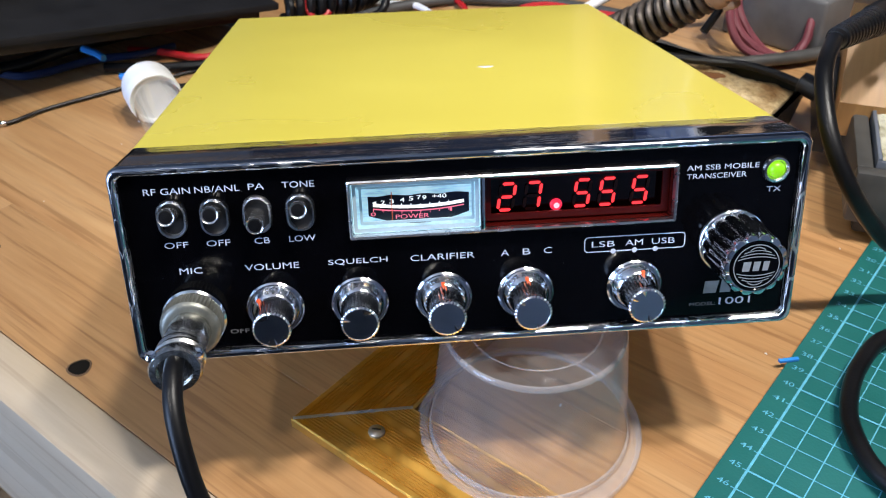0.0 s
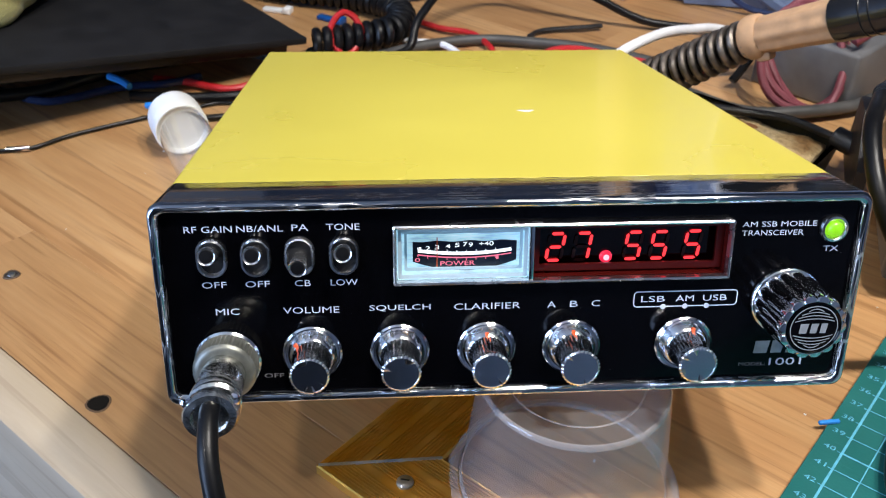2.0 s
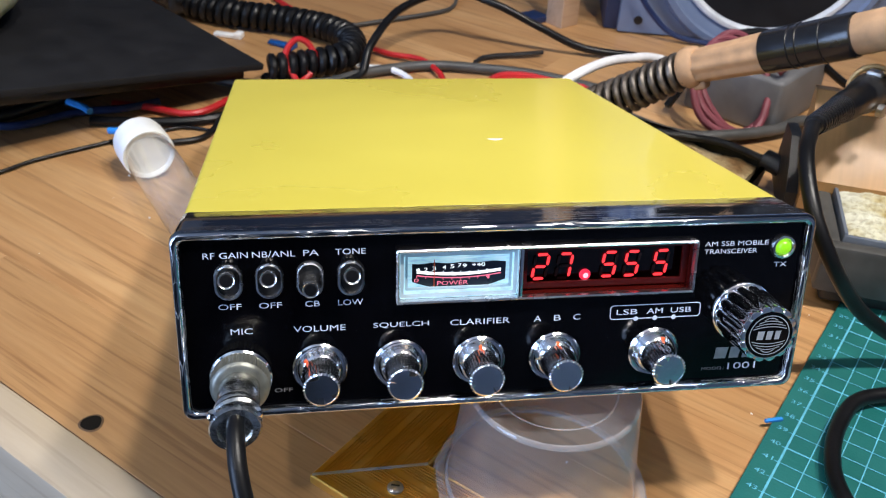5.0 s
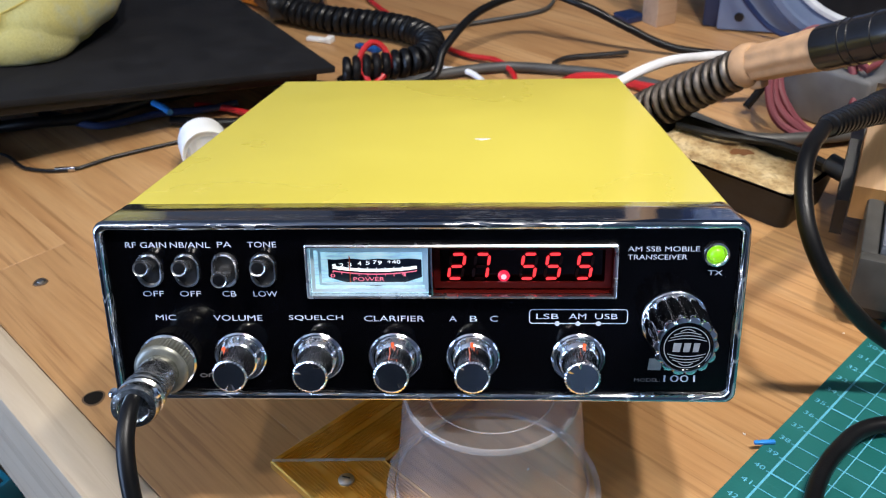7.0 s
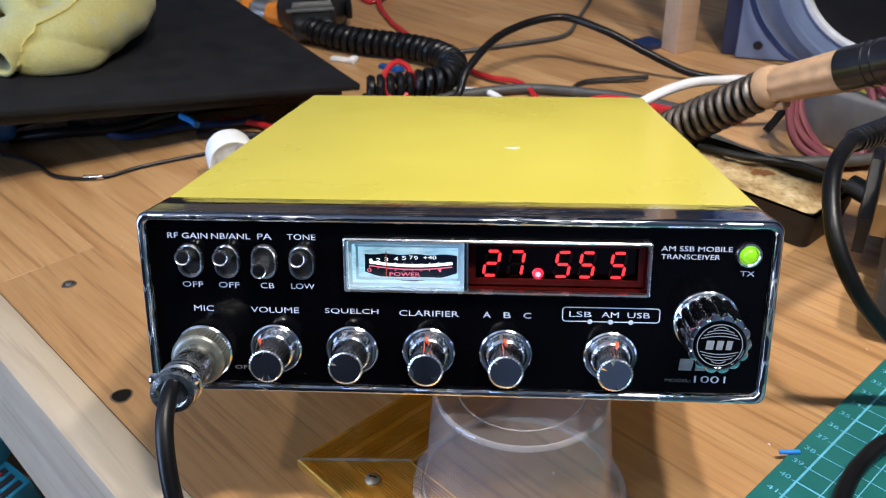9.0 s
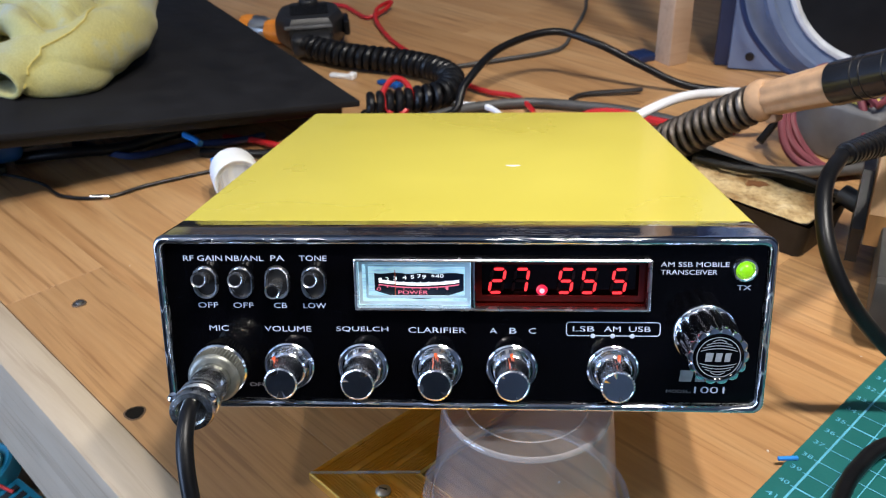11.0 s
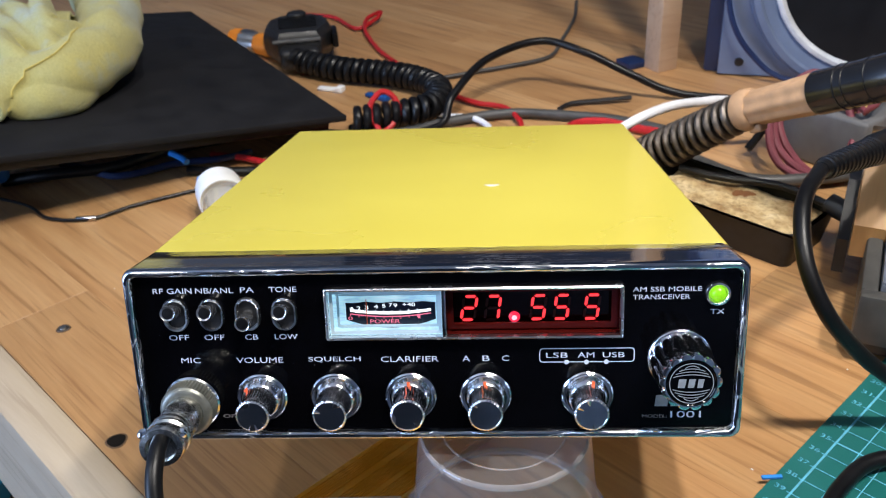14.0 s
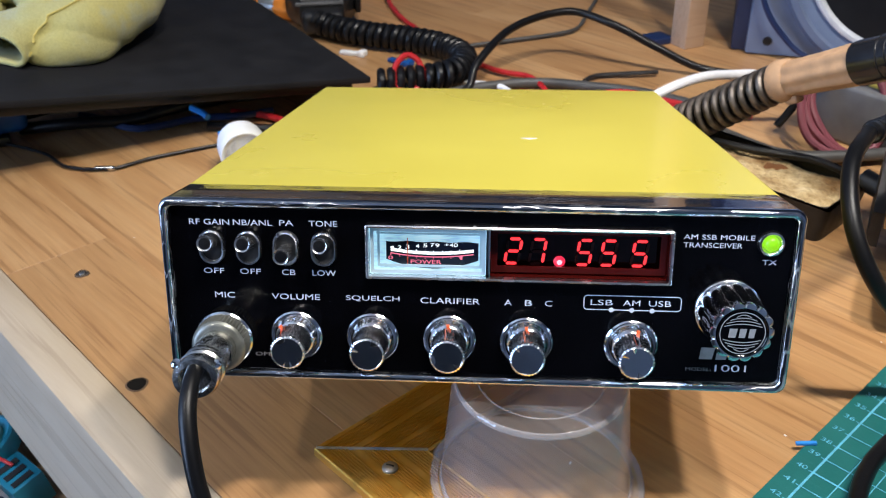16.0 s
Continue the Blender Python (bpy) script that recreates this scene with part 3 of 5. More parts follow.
for word, x, z, width in (("RF GAIN", -87.7, 53.9, 13.4), ("NB/ANL", -73.3, 53.9, 13.0), ("PA", -62.1, 54.0, 4.7), ("TONE", -50.0, 54.0, 9.4),
                          ("OFF", -87.3, 37.0, 7.0), ("OFF", -75.0, 37.0, 7.0), ("CB", -62.1, 37.0, 4.6), ("LOW", -50.2, 37.0, 7.9), ("MIC", -84.2, 28.5, 6.8),
                          ("VOLUME", -60.1, 28.4, 16.3), ("SQUELCH", -34.2, 28.4, 18.0), ("CLARIFIER", -8.4, 28.3, 19.8), ("A", 10.8, 28.3, 2.5), ("B", 17.5, 28.3, 2.4),
                          ("C", 24.1, 28.3, 2.5), ("LSB", 41.4, 29.2, 7.3), ("AM", 51.1, 29.2, 5.6), ("USB", 60.3, 29.2, 7.3)):
    panel_text(word, x / 1000, z / 1000, width / 1000, 0.0021 if z > 29 or z < 28 else 0.0022)
panel_text("AM SSB MOBILE", 0.0772, 0.0523, 0.0224, 0.0018)
panel_text("TRANSCEIVER", 0.0754, 0.0496, 0.0186, 0.0018)
panel_text("TX", 0.0937, 0.0443, 0.0046, 0.0018)
panel_text("MODEL:", 0.0746, 0.0063, 0.0084, 0.0013, INK_DIM)
panel_text("1001", 0.0851, 0.0069, 0.0103, 0.0027)
panel_text("OFF", -0.0721, 0.0072, 0.0058, 0.0015, INK_DIM)


def strip(points, width, y):
    """A flat printed line in the panel's plane."""
    verts, faces = [], []
    for i, (x, z) in enumerate(points):
        a, b = points[max(i - 1, 0)], points[min(i + 1, len(points) - 1)]
        d = Vector((b[0] - a[0], b[1] - a[1])).normalized() * (width / 2)
        verts += [(x - d.y, y, z + d.x), (x + d.y, y, z - d.x)]
    for i in range(len(points) - 1):
        faces.append((2 * i, 2 * i + 1, 2 * i + 3, 2 * i + 2))
    return verts, faces


mode_box = [(0.05135 + x, 0.02915 + z) for x, z in rounded(0.0315, 0.0049, 0.0011, 4)]
part("mode_outline", strip(mode_box + mode_box[:1], 0.00035, PY), INK, radio, smooth=False)
for x in (0.0446, 0.0513, 0.0579):
    part("mode_dot", ([(x + 0.00085 * math.cos(a), PY - 0.0001, 0.0267 + 0.00085 * math.sin(a)) for a in [k * math.pi / 8 for k in range(16)]], [tuple(range(16))]), INK, radio, smooth=False)
# maker's mark, as three plain slanted blocks
for x, wd in ((0.0770, 0.0050), (0.0820, 0.0042), (0.0864, 0.0034)):
    mark = [(x - wd / 2 + 0.0004, PY, 0.0142), (x - wd / 2, PY, 0.0100), (x + wd / 2 - 0.0008, PY, 0.0100), (x + wd / 2, PY, 0.0142)]
    part("maker_mark", (mark, [(0, 1, 2, 3)]), SILVER_PRINT, radio, smooth=False)

# window frame, meter and display
fcx, fcz, fw, fh = (FX0 + FX1) / 2, (FZ0 + FZ1) / 2, FX1 - FX0, FZ1 - FZ0
part("window_frame", frame_rings([(fw, fh, 0.0006, 0.0019), (fw, fh, 0.0006, -0.0004), (fw - 0.0008, fh - 0.0008, 0.0005, -0.0008), (fw - 0.0018, fh - 0.0018, 0.0004, -0.0006), (fw - 0.0022, fh - 0.0022, 0.0003, 0.0014)], fcx, fcz, 3), SATIN, radio, "bright metal window frame")
part("window_bar", block(DIV - 0.0007, DIV + 0.0007, -0.0004, 0.0018, FZ0 + 0.001, FZ1 - 0.001, 0.0002), CHROME, radio)
SUNK = Matrix.Translation((-0.00043, 0.0070, -0.00365)) @ Matrix.Diagonal((1.0252, 1, 1.0252, 1))
SUNK_LED = Matrix.Translation((-0.00037, 0.0060, -0.00318)) @ Matrix.Diagonal((1.0219, 1, 1.0219, 1))
mx0, mx1, mz0, mz1 = FX0 + 0.0012, DIV - 0.0007, FZ0 + 0.0012, FZ1 - 0.0012
mcx, mcz, mw, mh = (mx0 + mx1) / 2, (mz0 + mz1) / 2, mx1 - mx0, mz1 - mz0


def well(cx, cz, w, h, y0, y1, r=0.0004):
    """An open box sunk into the panel, seen from inside."""
    return frame_rings([(w, h, r, y0), (w, h, r, y1)], cx, cz, 2, close_last=True)


def hoop(cx, cz, w, h, wide, y0, y1):
    """A thin rectangular frame."""
    a = 2 * wide
    return frame_rings([(w, h, 0.0004, y1), (w, h, 0.0004, y0), (w - a, h - a, 0.0003, y0), (w - a, h - a, 0.0003, y1)], cx, cz, 2)


meter = part("meter", well(mcx, mcz, mw, mh, 0.0014, 0.0090), METER_GLOW, radio, "backlit signal meter sunk in the panel, glowing blue-white", False)
part("meter_rib", hoop(mcx, mcz, mw - 0.0004, mh - 0.0004, 0.0011, 0.0016, 0.0021), METER_EDGE, meter, "clear plastic edge", False)
part("meter_rib", hoop(mcx + 0.0004, mcz, mw - 0.0034, mh - 0.0030, 0.0008, 0.0046, 0.0052), METER_EDGE, meter, smooth=False)
part("meter_rib", block(mx0 + 0.0015, mx1 - 0.0015, 0.0062, 0.0068, mz1 - 0.0036, mz1 - 0.0030), METER_EDGE, meter, smooth=False)


def sag(x, z0, depth, cx=-0.0140, half=0.0150):
    return z0 - depth * (1 - ((x - cx) / half) ** 2)


xs = [-0.0290 + 0.0300 * k / 20 for k in range(21)]
dial_top = [(x, 0.00068, 0.0493 - 0.0002 * math.sin(k)) for k, x in enumerate(xs)]
dial_low = [(x, 0.00068, sag(x, 0.0432, 0.0030)) for x in xs]
part("dial", (dial_top + dial_low, [(k, k + 21, k + 22, k + 1) for k in range(20)]), DIAL_BLACK, meter, "dark dial card with white and red scales", False, SUNK)
part("white_scale", strip([(x, sag(x, 0.0468, 0.0013)) for x in xs[1:-1]], 0.0010, 0.00058), DIAL_WHITE, meter, smooth=False, at=SUNK)
part("red_scale", strip([(x, sag(x, 0.0456, 0.0014)) for x in xs[1:-1]], 0.00035, 0.00058), DIAL_RED, meter, smooth=False, at=SUNK)


def dial_text(text, x, z, width, height, material, name="dial_figure"):
    at = SUNK @ Matrix.Translation((x, 0.00058, z)) @ UPRIGHT
    part(name, fitted_letters(text, width, height), material, meter, smooth=False, at=at)


for ch, x in (("1", -26.9), ("2", -24.6), ("3", -22.0), ("4", -18.8), ("5", -16.2), ("7", -13.9), ("9", -12.3)):
    dial_text(ch, x / 1000, 0.0483 - 0.0001 * abs(x + 14), 0.0013 if ch != "1" else 0.0007, 0.0014, DIAL_WHITE)
dial_text("+40", -0.0078, 0.0484, 0.0042, 0.0014, DIAL_WHITE)
dial_text("POWER", -0.0160, 0.0425, 0.0100, 0.0015, DIAL_RED, "dial_word")
dial_text("0", -0.0276, 0.0437, 0.0015, 0.0013, DIAL_RED)
dial_text("1", -0.0045, 0.0441, 0.0007, 0.0013, DIAL_RED)
for k in range(9):
    x = -0.0275 + 0.0028 * k
    part("scale_tick", block(x - 0.0001, x + 0.0001, 0.00056, 0.0006, sag(x, 0.0468, 0.0013) + 0.0004, sag(x, 0.0468, 0.0013) + 0.0010), DIAL_WHITE, meter, smooth=False, at=SUNK)
    part("scale_tick", block(x - 0.0001, x + 0.0001, 0.00056, 0.0006, sag(x, 0.0456, 0.0014) - 0.0008, sag(x, 0.0456, 0.0014)), DIAL_RED, meter, smooth=False, at=SUNK)
part("needle", block(-0.02215, -0.02185, 0.00030, 0.00045, 0.0408, 0.0505), ORANGE, meter, "thin orange needle", False, SUNK)
dx0, dx1 = DIV + 0.0007, FX1 - 0.0012
dcx, dw = (dx0 + dx1) / 2, dx1 - dx0
display = part("display", well(dcx, mcz, dw, mh, 0.0014, 0.0086), RED_FILTER, radio, "lit red digital frequency display sunk in the panel", False)
part("display_mask", hoop(dcx, mcz + 0.0004, dw - 0.0004, mh - 0.0006, 0.0021, 0.0040, 0.0048), RED_FILTER, display, "dark red mask round the digits", False)
part("dark_window", block(dx0 + 0.0012, dx1 - 0.0012, 0.0074, 0.0082, mz0 + 0.0010, mz1 - 0.0006), LED_BLACK, display, smooth=False)
HALF_W, HALF_H, STROKE = 0.00215, 0.0041, 0.00095
SEGMENTS = {"a": (0, 1, 1), "g": (0, 0, 1), "d": (0, -1, 1), "f": (-1, 0.5, 0), "b": (1, 0.5, 0), "e": (-1, -0.5, 0), "c": (1, -0.5, 0)}
LIT = {"2": "abged", "7": "abc", "5": "afgcd"}


def segment(kind, x, z):
    sx, sz, flat = SEGMENTS[kind]
    cx, cz, t, e = sx * HALF_W, sz * HALF_H, STROKE / 2, 0.00035
    if flat:
        length = HALF_W - e
        pts = [(cx - length, cz), (cx - length + t, cz + t), (cx + length - t, cz + t), (cx + length, cz), (cx + length - t, cz - t), (cx - length + t, cz - t)]
    else:
        length = HALF_H / 2 - e
        pts = [(cx, cz - length), (cx - t, cz - length + t), (cx - t, cz + length - t), (cx, cz + length), (cx + t, cz + length - t), (cx + t, cz - length + t)]
    return [(x + px + 0.14 * pz, 0.00078, z + pz) for px, pz in pts], [tuple(range(6))]


for ch, x in (("2", 0.0122), ("7", 0.0200), ("5", 0.0350), ("5", 0.0427), ("5", 0.0526)):
    digit = part("digit", segment("g", x, 0.0468), SEG_ON if "g" in LIT[ch] else SEG_OFF, radio, "glowing red seven-segment digit", False, SUNK_LED)
    for k in "abcdef":
        part("digit_bar", segment(k, x, 0.0468), SEG_ON if k in LIT[ch] else SEG_OFF, digit, smooth=False)
point = part("decimal_point", lathe([(0.0019, 0), (0.0018, 0.0005), (0.0012, 0.0010), (0.0001, 0.0012)], 20), DOT_ON, radio, "bright round red decimal point", at=SUNK_LED @ Matrix.Translation((0.0271, 0.0009, 0.0436)) @ UPRIGHT)
part("point_core", lathe([(0.0009, 0.0011), (0.0008, 0.0014), (0.0001, 0.0015)], 14), DOT_HOT, point)

# dust on the panel
dust = random.Random(21)
specks = []
for k in range(70):
    x, z, r = dust.uniform(px0 + 0.003, px1 - 0.003), dust.uniform(pz0 + 0.003, pz1 - 0.003), dust.uniform(0.00004, 0.00008)
    if FX0 < x < FX1 and FZ0 < z < FZ1:
        continue
    specks.append(([(x + r * math.cos(a), PY - 0.00004, z + r * dust.uniform(0.6, 1.3) * math.sin(a)) for a in [q * math.pi / 3 for q in range(6)]], [tuple(range(6))]))
tagged(part("dust_specks", joined(*specks), INK_DIM, radio, smooth=False), kind="stuff")

# transmit lamp
led = part("transmit_lamp", lathe([(0.0042, 0), (0.0042, 0.0008), (0.0039, 0.0016), (0.0033, 0.0018), (0.0028, 0.0014), (0.0027, 0.0004)], 36), SATIN, radio, "chrome ring round a lit green lamp", at=Matrix.Translation((0.0934, 0.002, 0.0508)) @ UPRIGHT)
part("lens", lathe([(0.0026, 0.0004), (0.0024, 0.0016), (0.0016, 0.0025), (0.0001, 0.0029)], 28), GREEN_LED, led, "glowing green lens")

# toggle switches: an oval collar and a short lever
for x, tilt in ((-0.0873, 14), (-0.0750, 14), (-0.0626, 0), (-0.0500, 14)):
    collar = part("toggle_switch", frame_rings([(0.0086, 0.0118, 0.0042, 0.0020), (0.0086, 0.0118, 0.0042, 0.0010), (0.0080, 0.0112, 0.0039, 0.0004), (0.0070, 0.0102, 0.0034, 0.0005), (0.0064, 0.0096, 0.0031, 0.0018)], x, 0.0455, 6), SATIN, radio, "chrome toggle switch with dark tip")
    part("slot", ([(x + px, 0.00188, 0.0455 + pz) for px, pz in rounded(0.0066, 0.0098, 0.0032, 6)], [tuple(range(28))]), BLACK_PLASTIC, collar, smooth=False)
    at = Matrix.Translation((x, 0.0025, 0.0455 + (0.0012 if tilt > 0 else -0.0007))) @ UPRIGHT @ pose(0, 0, 0, -tilt, 0, 0)
    part("lever", lathe([(0.0021, 0), (0.0022, 0.002), (0.0025, 0.0068), (0.0027, 0.0082), (0.0025, 0.0087), (0.0021, 0.0084)], 24), LEVER, collar, at=at)
    part("tip", lathe([(0.0020, 0.0081), (0.0018, 0.0087), (0.0001, 0.0088)], 20), BLACK_RUBBER, collar, "dark flat lever tip", at=at)


def dished_cap(r, z, seed, n=16):
    """A shallow dished cap; narrow wedges tilted at random imitate the shine of turned metal."""
    tilt = random.Random(seed)
    ring = [(r * math.cos(2 * math.pi * k / n), r * math.sin(2 * math.pi * k / n), z + tilt.uniform(-0.0010, 0.0002)) for k in range(n)]
    return [(0, 0, z - 0.0007)] + ring, [(0, 1 + k, 1 + (k + 1) % n) for k in range(n)]


def dial_knob(x, z, turn, mark):
    at = Matrix.Translation((x, 0.002, z)) @ UPRIGHT
    knob = part("dial_knob", lathe([(0.0088, 0), (0.0088, 0.0009), (0.0083, 0.0014), (0.0078, 0.0011), (0.0073, 0.0016), (0.0067, 0.0036), (0.0058, 0.0044)], 44), CHROME, radio, "small fluted chrome rotary knob", at=at)
    flute = lambda a, s: 1 + (0.085 * abs(math.cos(15 * (a + 0.03 * s))) - 0.05 if 0 < s < 7 else 0)
    part("grip", lathe([(0.0058, 0.0042), (0.0058, 0.0046), (0.0051, 0.0070), (0.0050, 0.0120), (0.0054, 0.0134), (0.0056, 0.0140), (0.0056, 0.0148), (0.0051, 0.0152), (0.0050, 0.0150)], 240, flute), FLUTED, knob)
    part("cap", dished_cap(0.00505, 0.0152, turn), SPUN, knob, "spun bright metal cap", False, Matrix.Rotation(radians(turn), 4, "Z"))
    if mark is not None:
        part("pointer", block(-0.0005, 0.0005, 0.0052, 0.0068, 0.0036, 0.0046), ORANGE, knob, "orange pointer mark", False, Matrix.Rotation(radians(mark), 4, "Z"))


for x, turn, mark in ((-0.0603, 10, 45), (-0.0344, 70, None), (-0.0085, 130, 3), (0.0172, 200, 2), (0.0517, 260, -14)):
    dial_knob(x, 0.0146, turn, mark)

at = Matrix.Translation((0.0820, 0.002, 0.0278)) @ UPRIGHT
big = part("tuning_knob", lathe([(0.0108, 0), (0.0108, 0.0010), (0.0104, 0.0016), (0.0100, 0.0018)], 60), CHROME, radio, "large fluted chrome knob with a dark emblem", at=at)
lobe = lambda a, s: 1 + (0.14 * (abs(math.cos(7 * a)) ** 0.6) - 0.09 if 0 < s < 6 else 0)
part("grip", lathe([(0.0098, 0.0014), (0.0098, 0.0022), (0.0096, 0.0100), (0.0093, 0.0160), (0.0094, 0.0186), (0.0092, 0.0192), (0.0084, 0.0196), (0.0079, 0.0195)], 252, lobe), FLUTED, big)
part("emblem", lathe([(0.0081, 0.0190), (0.0080, 0.0197), (0.0076, 0.0199), (0.0073, 0.0196), (0.0001, 0.0196)], 48), BLACK_GLOSS, big, "black disc with silver globe lines")


def ring_line(points, width, z):
    v, f = strip(points, width, 0)
    return [(x, q, z) for x, _, q in v], f


for r in (0.0068,):
    part("emblem_ring", ring_line([(r * math.cos(a), r * math.sin(a)) for a in [k * math.pi / 24 for k in range(49)]], 0.0003, 0.01972), SILVER_PRINT, big, smooth=False)
for side in (1, -1):
    for k in range(4):
        z = side * (0.0026 + 0.0010 * k)
        wd = math.sqrt(max(0, 0.0066**2 - (abs(z) + 0.0006) ** 2))
        part("emblem_line", ring_line([(wd * t / 6, z - side * 0.0009 * (t / 6) ** 2 + side * 0.0004) for t in range(-6, 7)], 0.0003, 0.01972), SILVER_PRINT, big, smooth=False)
for x, wd in ((-0.0029, 0.0027), (0.0001, 0.0024), (0.0029, 0.0022)):
    bar = [(x - wd / 2, -0.0015, 0.01974), (x + wd / 2 - 0.0005, -0.0015, 0.01974), (x + wd / 2, 0.0015, 0.01974), (x - wd / 2 + 0.0003, 0.0015, 0.01974)]
    part("emblem_bar", (bar, [(0, 1, 2, 3)]), SILVER_PRINT, big, smooth=False)

# microphone plug in the front socket, with its lead over the bench edge
plug_at = RADIO @ Matrix.Translation((-0.0852, 0.002, 0.0128)) @ UPRIGHT
plug = thing("microphone_lead", plug_at, "chrome microphone plug with a thick black lead", "cable")
part("socket_ring", lathe([(0.0098, 0), (0.0098, 0.0010), (0.0092, 0.0016), (0.0086, 0.0016)], 40), CHROME, plug)
knurl = lambda a, s: 1 + (0.03 * (1 if int(a / (2 * math.pi) * 96 + 0.5) % 2 else -1) if 1 < s < 4 else 0)
part("coupling_ring", lathe([(0.0084, 0.0010), (0.0088, 0.0014), (0.0090, 0.0018), (0.0090, 0.0070), (0.0090, 0.0074), (0.0086, 0.0080), (0.0080, 0.0086), (0.0066, 0.0088)], 96, knurl), plain("grey_nickel", (0.21, 0.215, 0.19), 0.38, 0.6, 0.2, 0.004, 0.2), plug, "knurled grey coupling ring")
part("shell", lathe([(0.0062, 0.0080), (0.0064, 0.0090), (0.0064, 0.0200), (0.0060, 0.0208), (0.0066, 0.0212), (0.0070, 0.0222), (0.0070, 0.0235), (0.0064, 0.0245), (0.0058, 0.0250)], 36), BRIGHT_NICKEL, plug)
clamp = part("cable_clamp", lathe([(0.0058, 0.0240), (0.0072, 0.0248), (0.0074, 0.0262), (0.0066, 0.0272), (0.0072, 0.0280), (0.0074, 0.0310), (0.0068, 0.0322), (0.0050, 0.0326), (0.0046, 0.0310)], 30, lambda a, s: 1 + 0.06 * math.sin(2 * a + 0.6)), BRIGHT_NICKEL, plug, "split metal cable clamp")
for sx in (-1, 1):
    part("clamp_screw", lathe([(0.0017, 0), (0.0018, 0.0012), (0.0012, 0.0020), (0.0001, 0.0016)], 14), CHROME, clamp, at=Matrix.Translation((sx * 0.0062, 0.0030, 0.0295)) @ pose(0, 0, 0, -70, 0, 0))
inv = plug_at.inverted()
lead = [inv @ Vector(p) for p in ((-0.0850, -0.0205, 0.0850), (-0.0848, -0.0300, 0.0845), (-0.0838, -0.0400, 0.0790), (-0.0805, -0.0500, 0.0665), (-0.0762, -0.0560, 0.0520), (-0.0700, -0.0620, 0.0200), (-0.0640, -0.0680, -0.0400), (-0.0600, -0.0720, -0.1200), (-0.0600, -0.0760, -0.1990))]
part("lead", tube(glide(lead, 10), 0.0027, 16), BLACK_RUBBER, plug, "thick black rubber lead")

# ---------------------------------------------------------------- on the bench, near
cup = thing("plastic_cup", Matrix.Translation((0.0235, 0.0170, 0)), "upturned translucent plastic pot propping up the radio", "cup")
part("wall", shell([(0.0372, 0.0038), (0.0364, 0.0052), (0.0318, 0.0505), (0.0312, 0.0520)], 64), CUP, cup)
part("rim", shell([(0.0372, 0.0036), (0.0376, 0.0044), (0.0404, 0.0040), (0.0418, 0.0030), (0.0421, 0.0016), (0.0418, 0.0004), (0.0400, 0.0001)], 64), CUP_RIM, cup, "thick rolled rim")
part("rim_fold", shell([(0.0372, 0.0040), (0.0366, 0.0060), (0.0360, 0.0062), (0.0362, 0.0040)], 64), CUP_RIM, cup)
part("base", shell([(0.0314, 0.0514), (0.0308, 0.0528), (0.0290, 0.0532), (0.0232, 0.0530), (0.0226, 0.0522), (0.0001, 0.0520)], 64), CUP_BASE, cup, "recessed round base")
part("base_edge", shell([(0.0317, 0.0512), (0.0316, 0.0522), (0.0311, 0.0530), (0.0306, 0.0533)], 64), CUP_RIM, cup)
part("base_ring", shell([(0.0235, 0.0531), (0.0232, 0.0534), (0.0226, 0.0530), (0.0224, 0.0521)], 64), CUP_RIM, cup)

plate = thing("gold_edging", Matrix.Translation((-0.0650, 0.0270, 0)) @ BENCH, "mitred corner of grooved gold aluminium edging", "edging")


def groove_profile():
    """Across the strip: position and height, with three bands of fine grooves."""
    out = [(0.0, 0.0036), (0.0006, 0.0040)]
    for band in (0.0018, 0.0128, 0.0232):
        for k in range(7):
            c = band + 0.0012 * k
            out += [(c, 0.0040), (c + 0.0007, 0.0040), (c + 0.0008, 0.0036), (c + 0.0011, 0.0036)]
    return out + [(0.0322, 0.0040), (0.0330, 0.0030)]


def mitred(length):
    """A strip along +x whose near end is cut at 45 degrees."""
    pr = groove_profile()
    top0, top1 = [(w + 0.0002, w, h) for w, h in pr], [(length, w, h) for w, h in pr]
    low0, low1 = [(w + 0.0002, w, 0.0) for w, h in pr], [(length, w, 0.0) for w, h in pr]
    n = len(pr)
    faces = [(k, n + k, n + k + 1, k + 1) for k in range(n - 1)]
    faces += [(k, k + 1, 2 * n + k + 1, 2 * n + k) for k in range(n - 1)] + [(n + k, 3 * n + k, 3 * n + k + 1, n + k + 1) for k in range(n - 1)]
    faces += [(0, 2 * n, 3 * n, n), (n - 1, 2 * n - 1, 4 * n - 1, 3 * n - 1)]
    return top0 + top1 + low0 + low1, faces


part("strip", mitred(0.16), GOLD, plate, smooth=False)
part("strip", mitred(0.19), GOLD, plate, smooth=False, at=Matrix(((0, 1, 0, 0), (1, 0, 0, 0), (0, 0, 1, 0), (0, 0, 0, 1))))
part("cut_edge", block(0.001, 0.0462, -0.0005, 0.0005, 0.0030, 0.0044), SILVER_EDGE, plate, "bare silver mitre line", False, pose(0, 0, 0, 0, 0, 45))
screw = part("screw", lathe([(0.0032, 0.0038), (0.0031, 0.0047), (0.0022, 0.0054), (0.0001, 0.0056)], 20), STEEL, plate, "dull steel screw head", at=Matrix.Translation((0.0300, 0.0150, 0)))
# raised black bar in place of the shade inside the slot
part("slot_shade", block(-0.0016, 0.0016, -0.0003, 0.0003, 0.0052, 0.0058), BLACK_PLASTIC, screw, smooth=False, at=pose(0, 0, 0, 0, 0, 30))

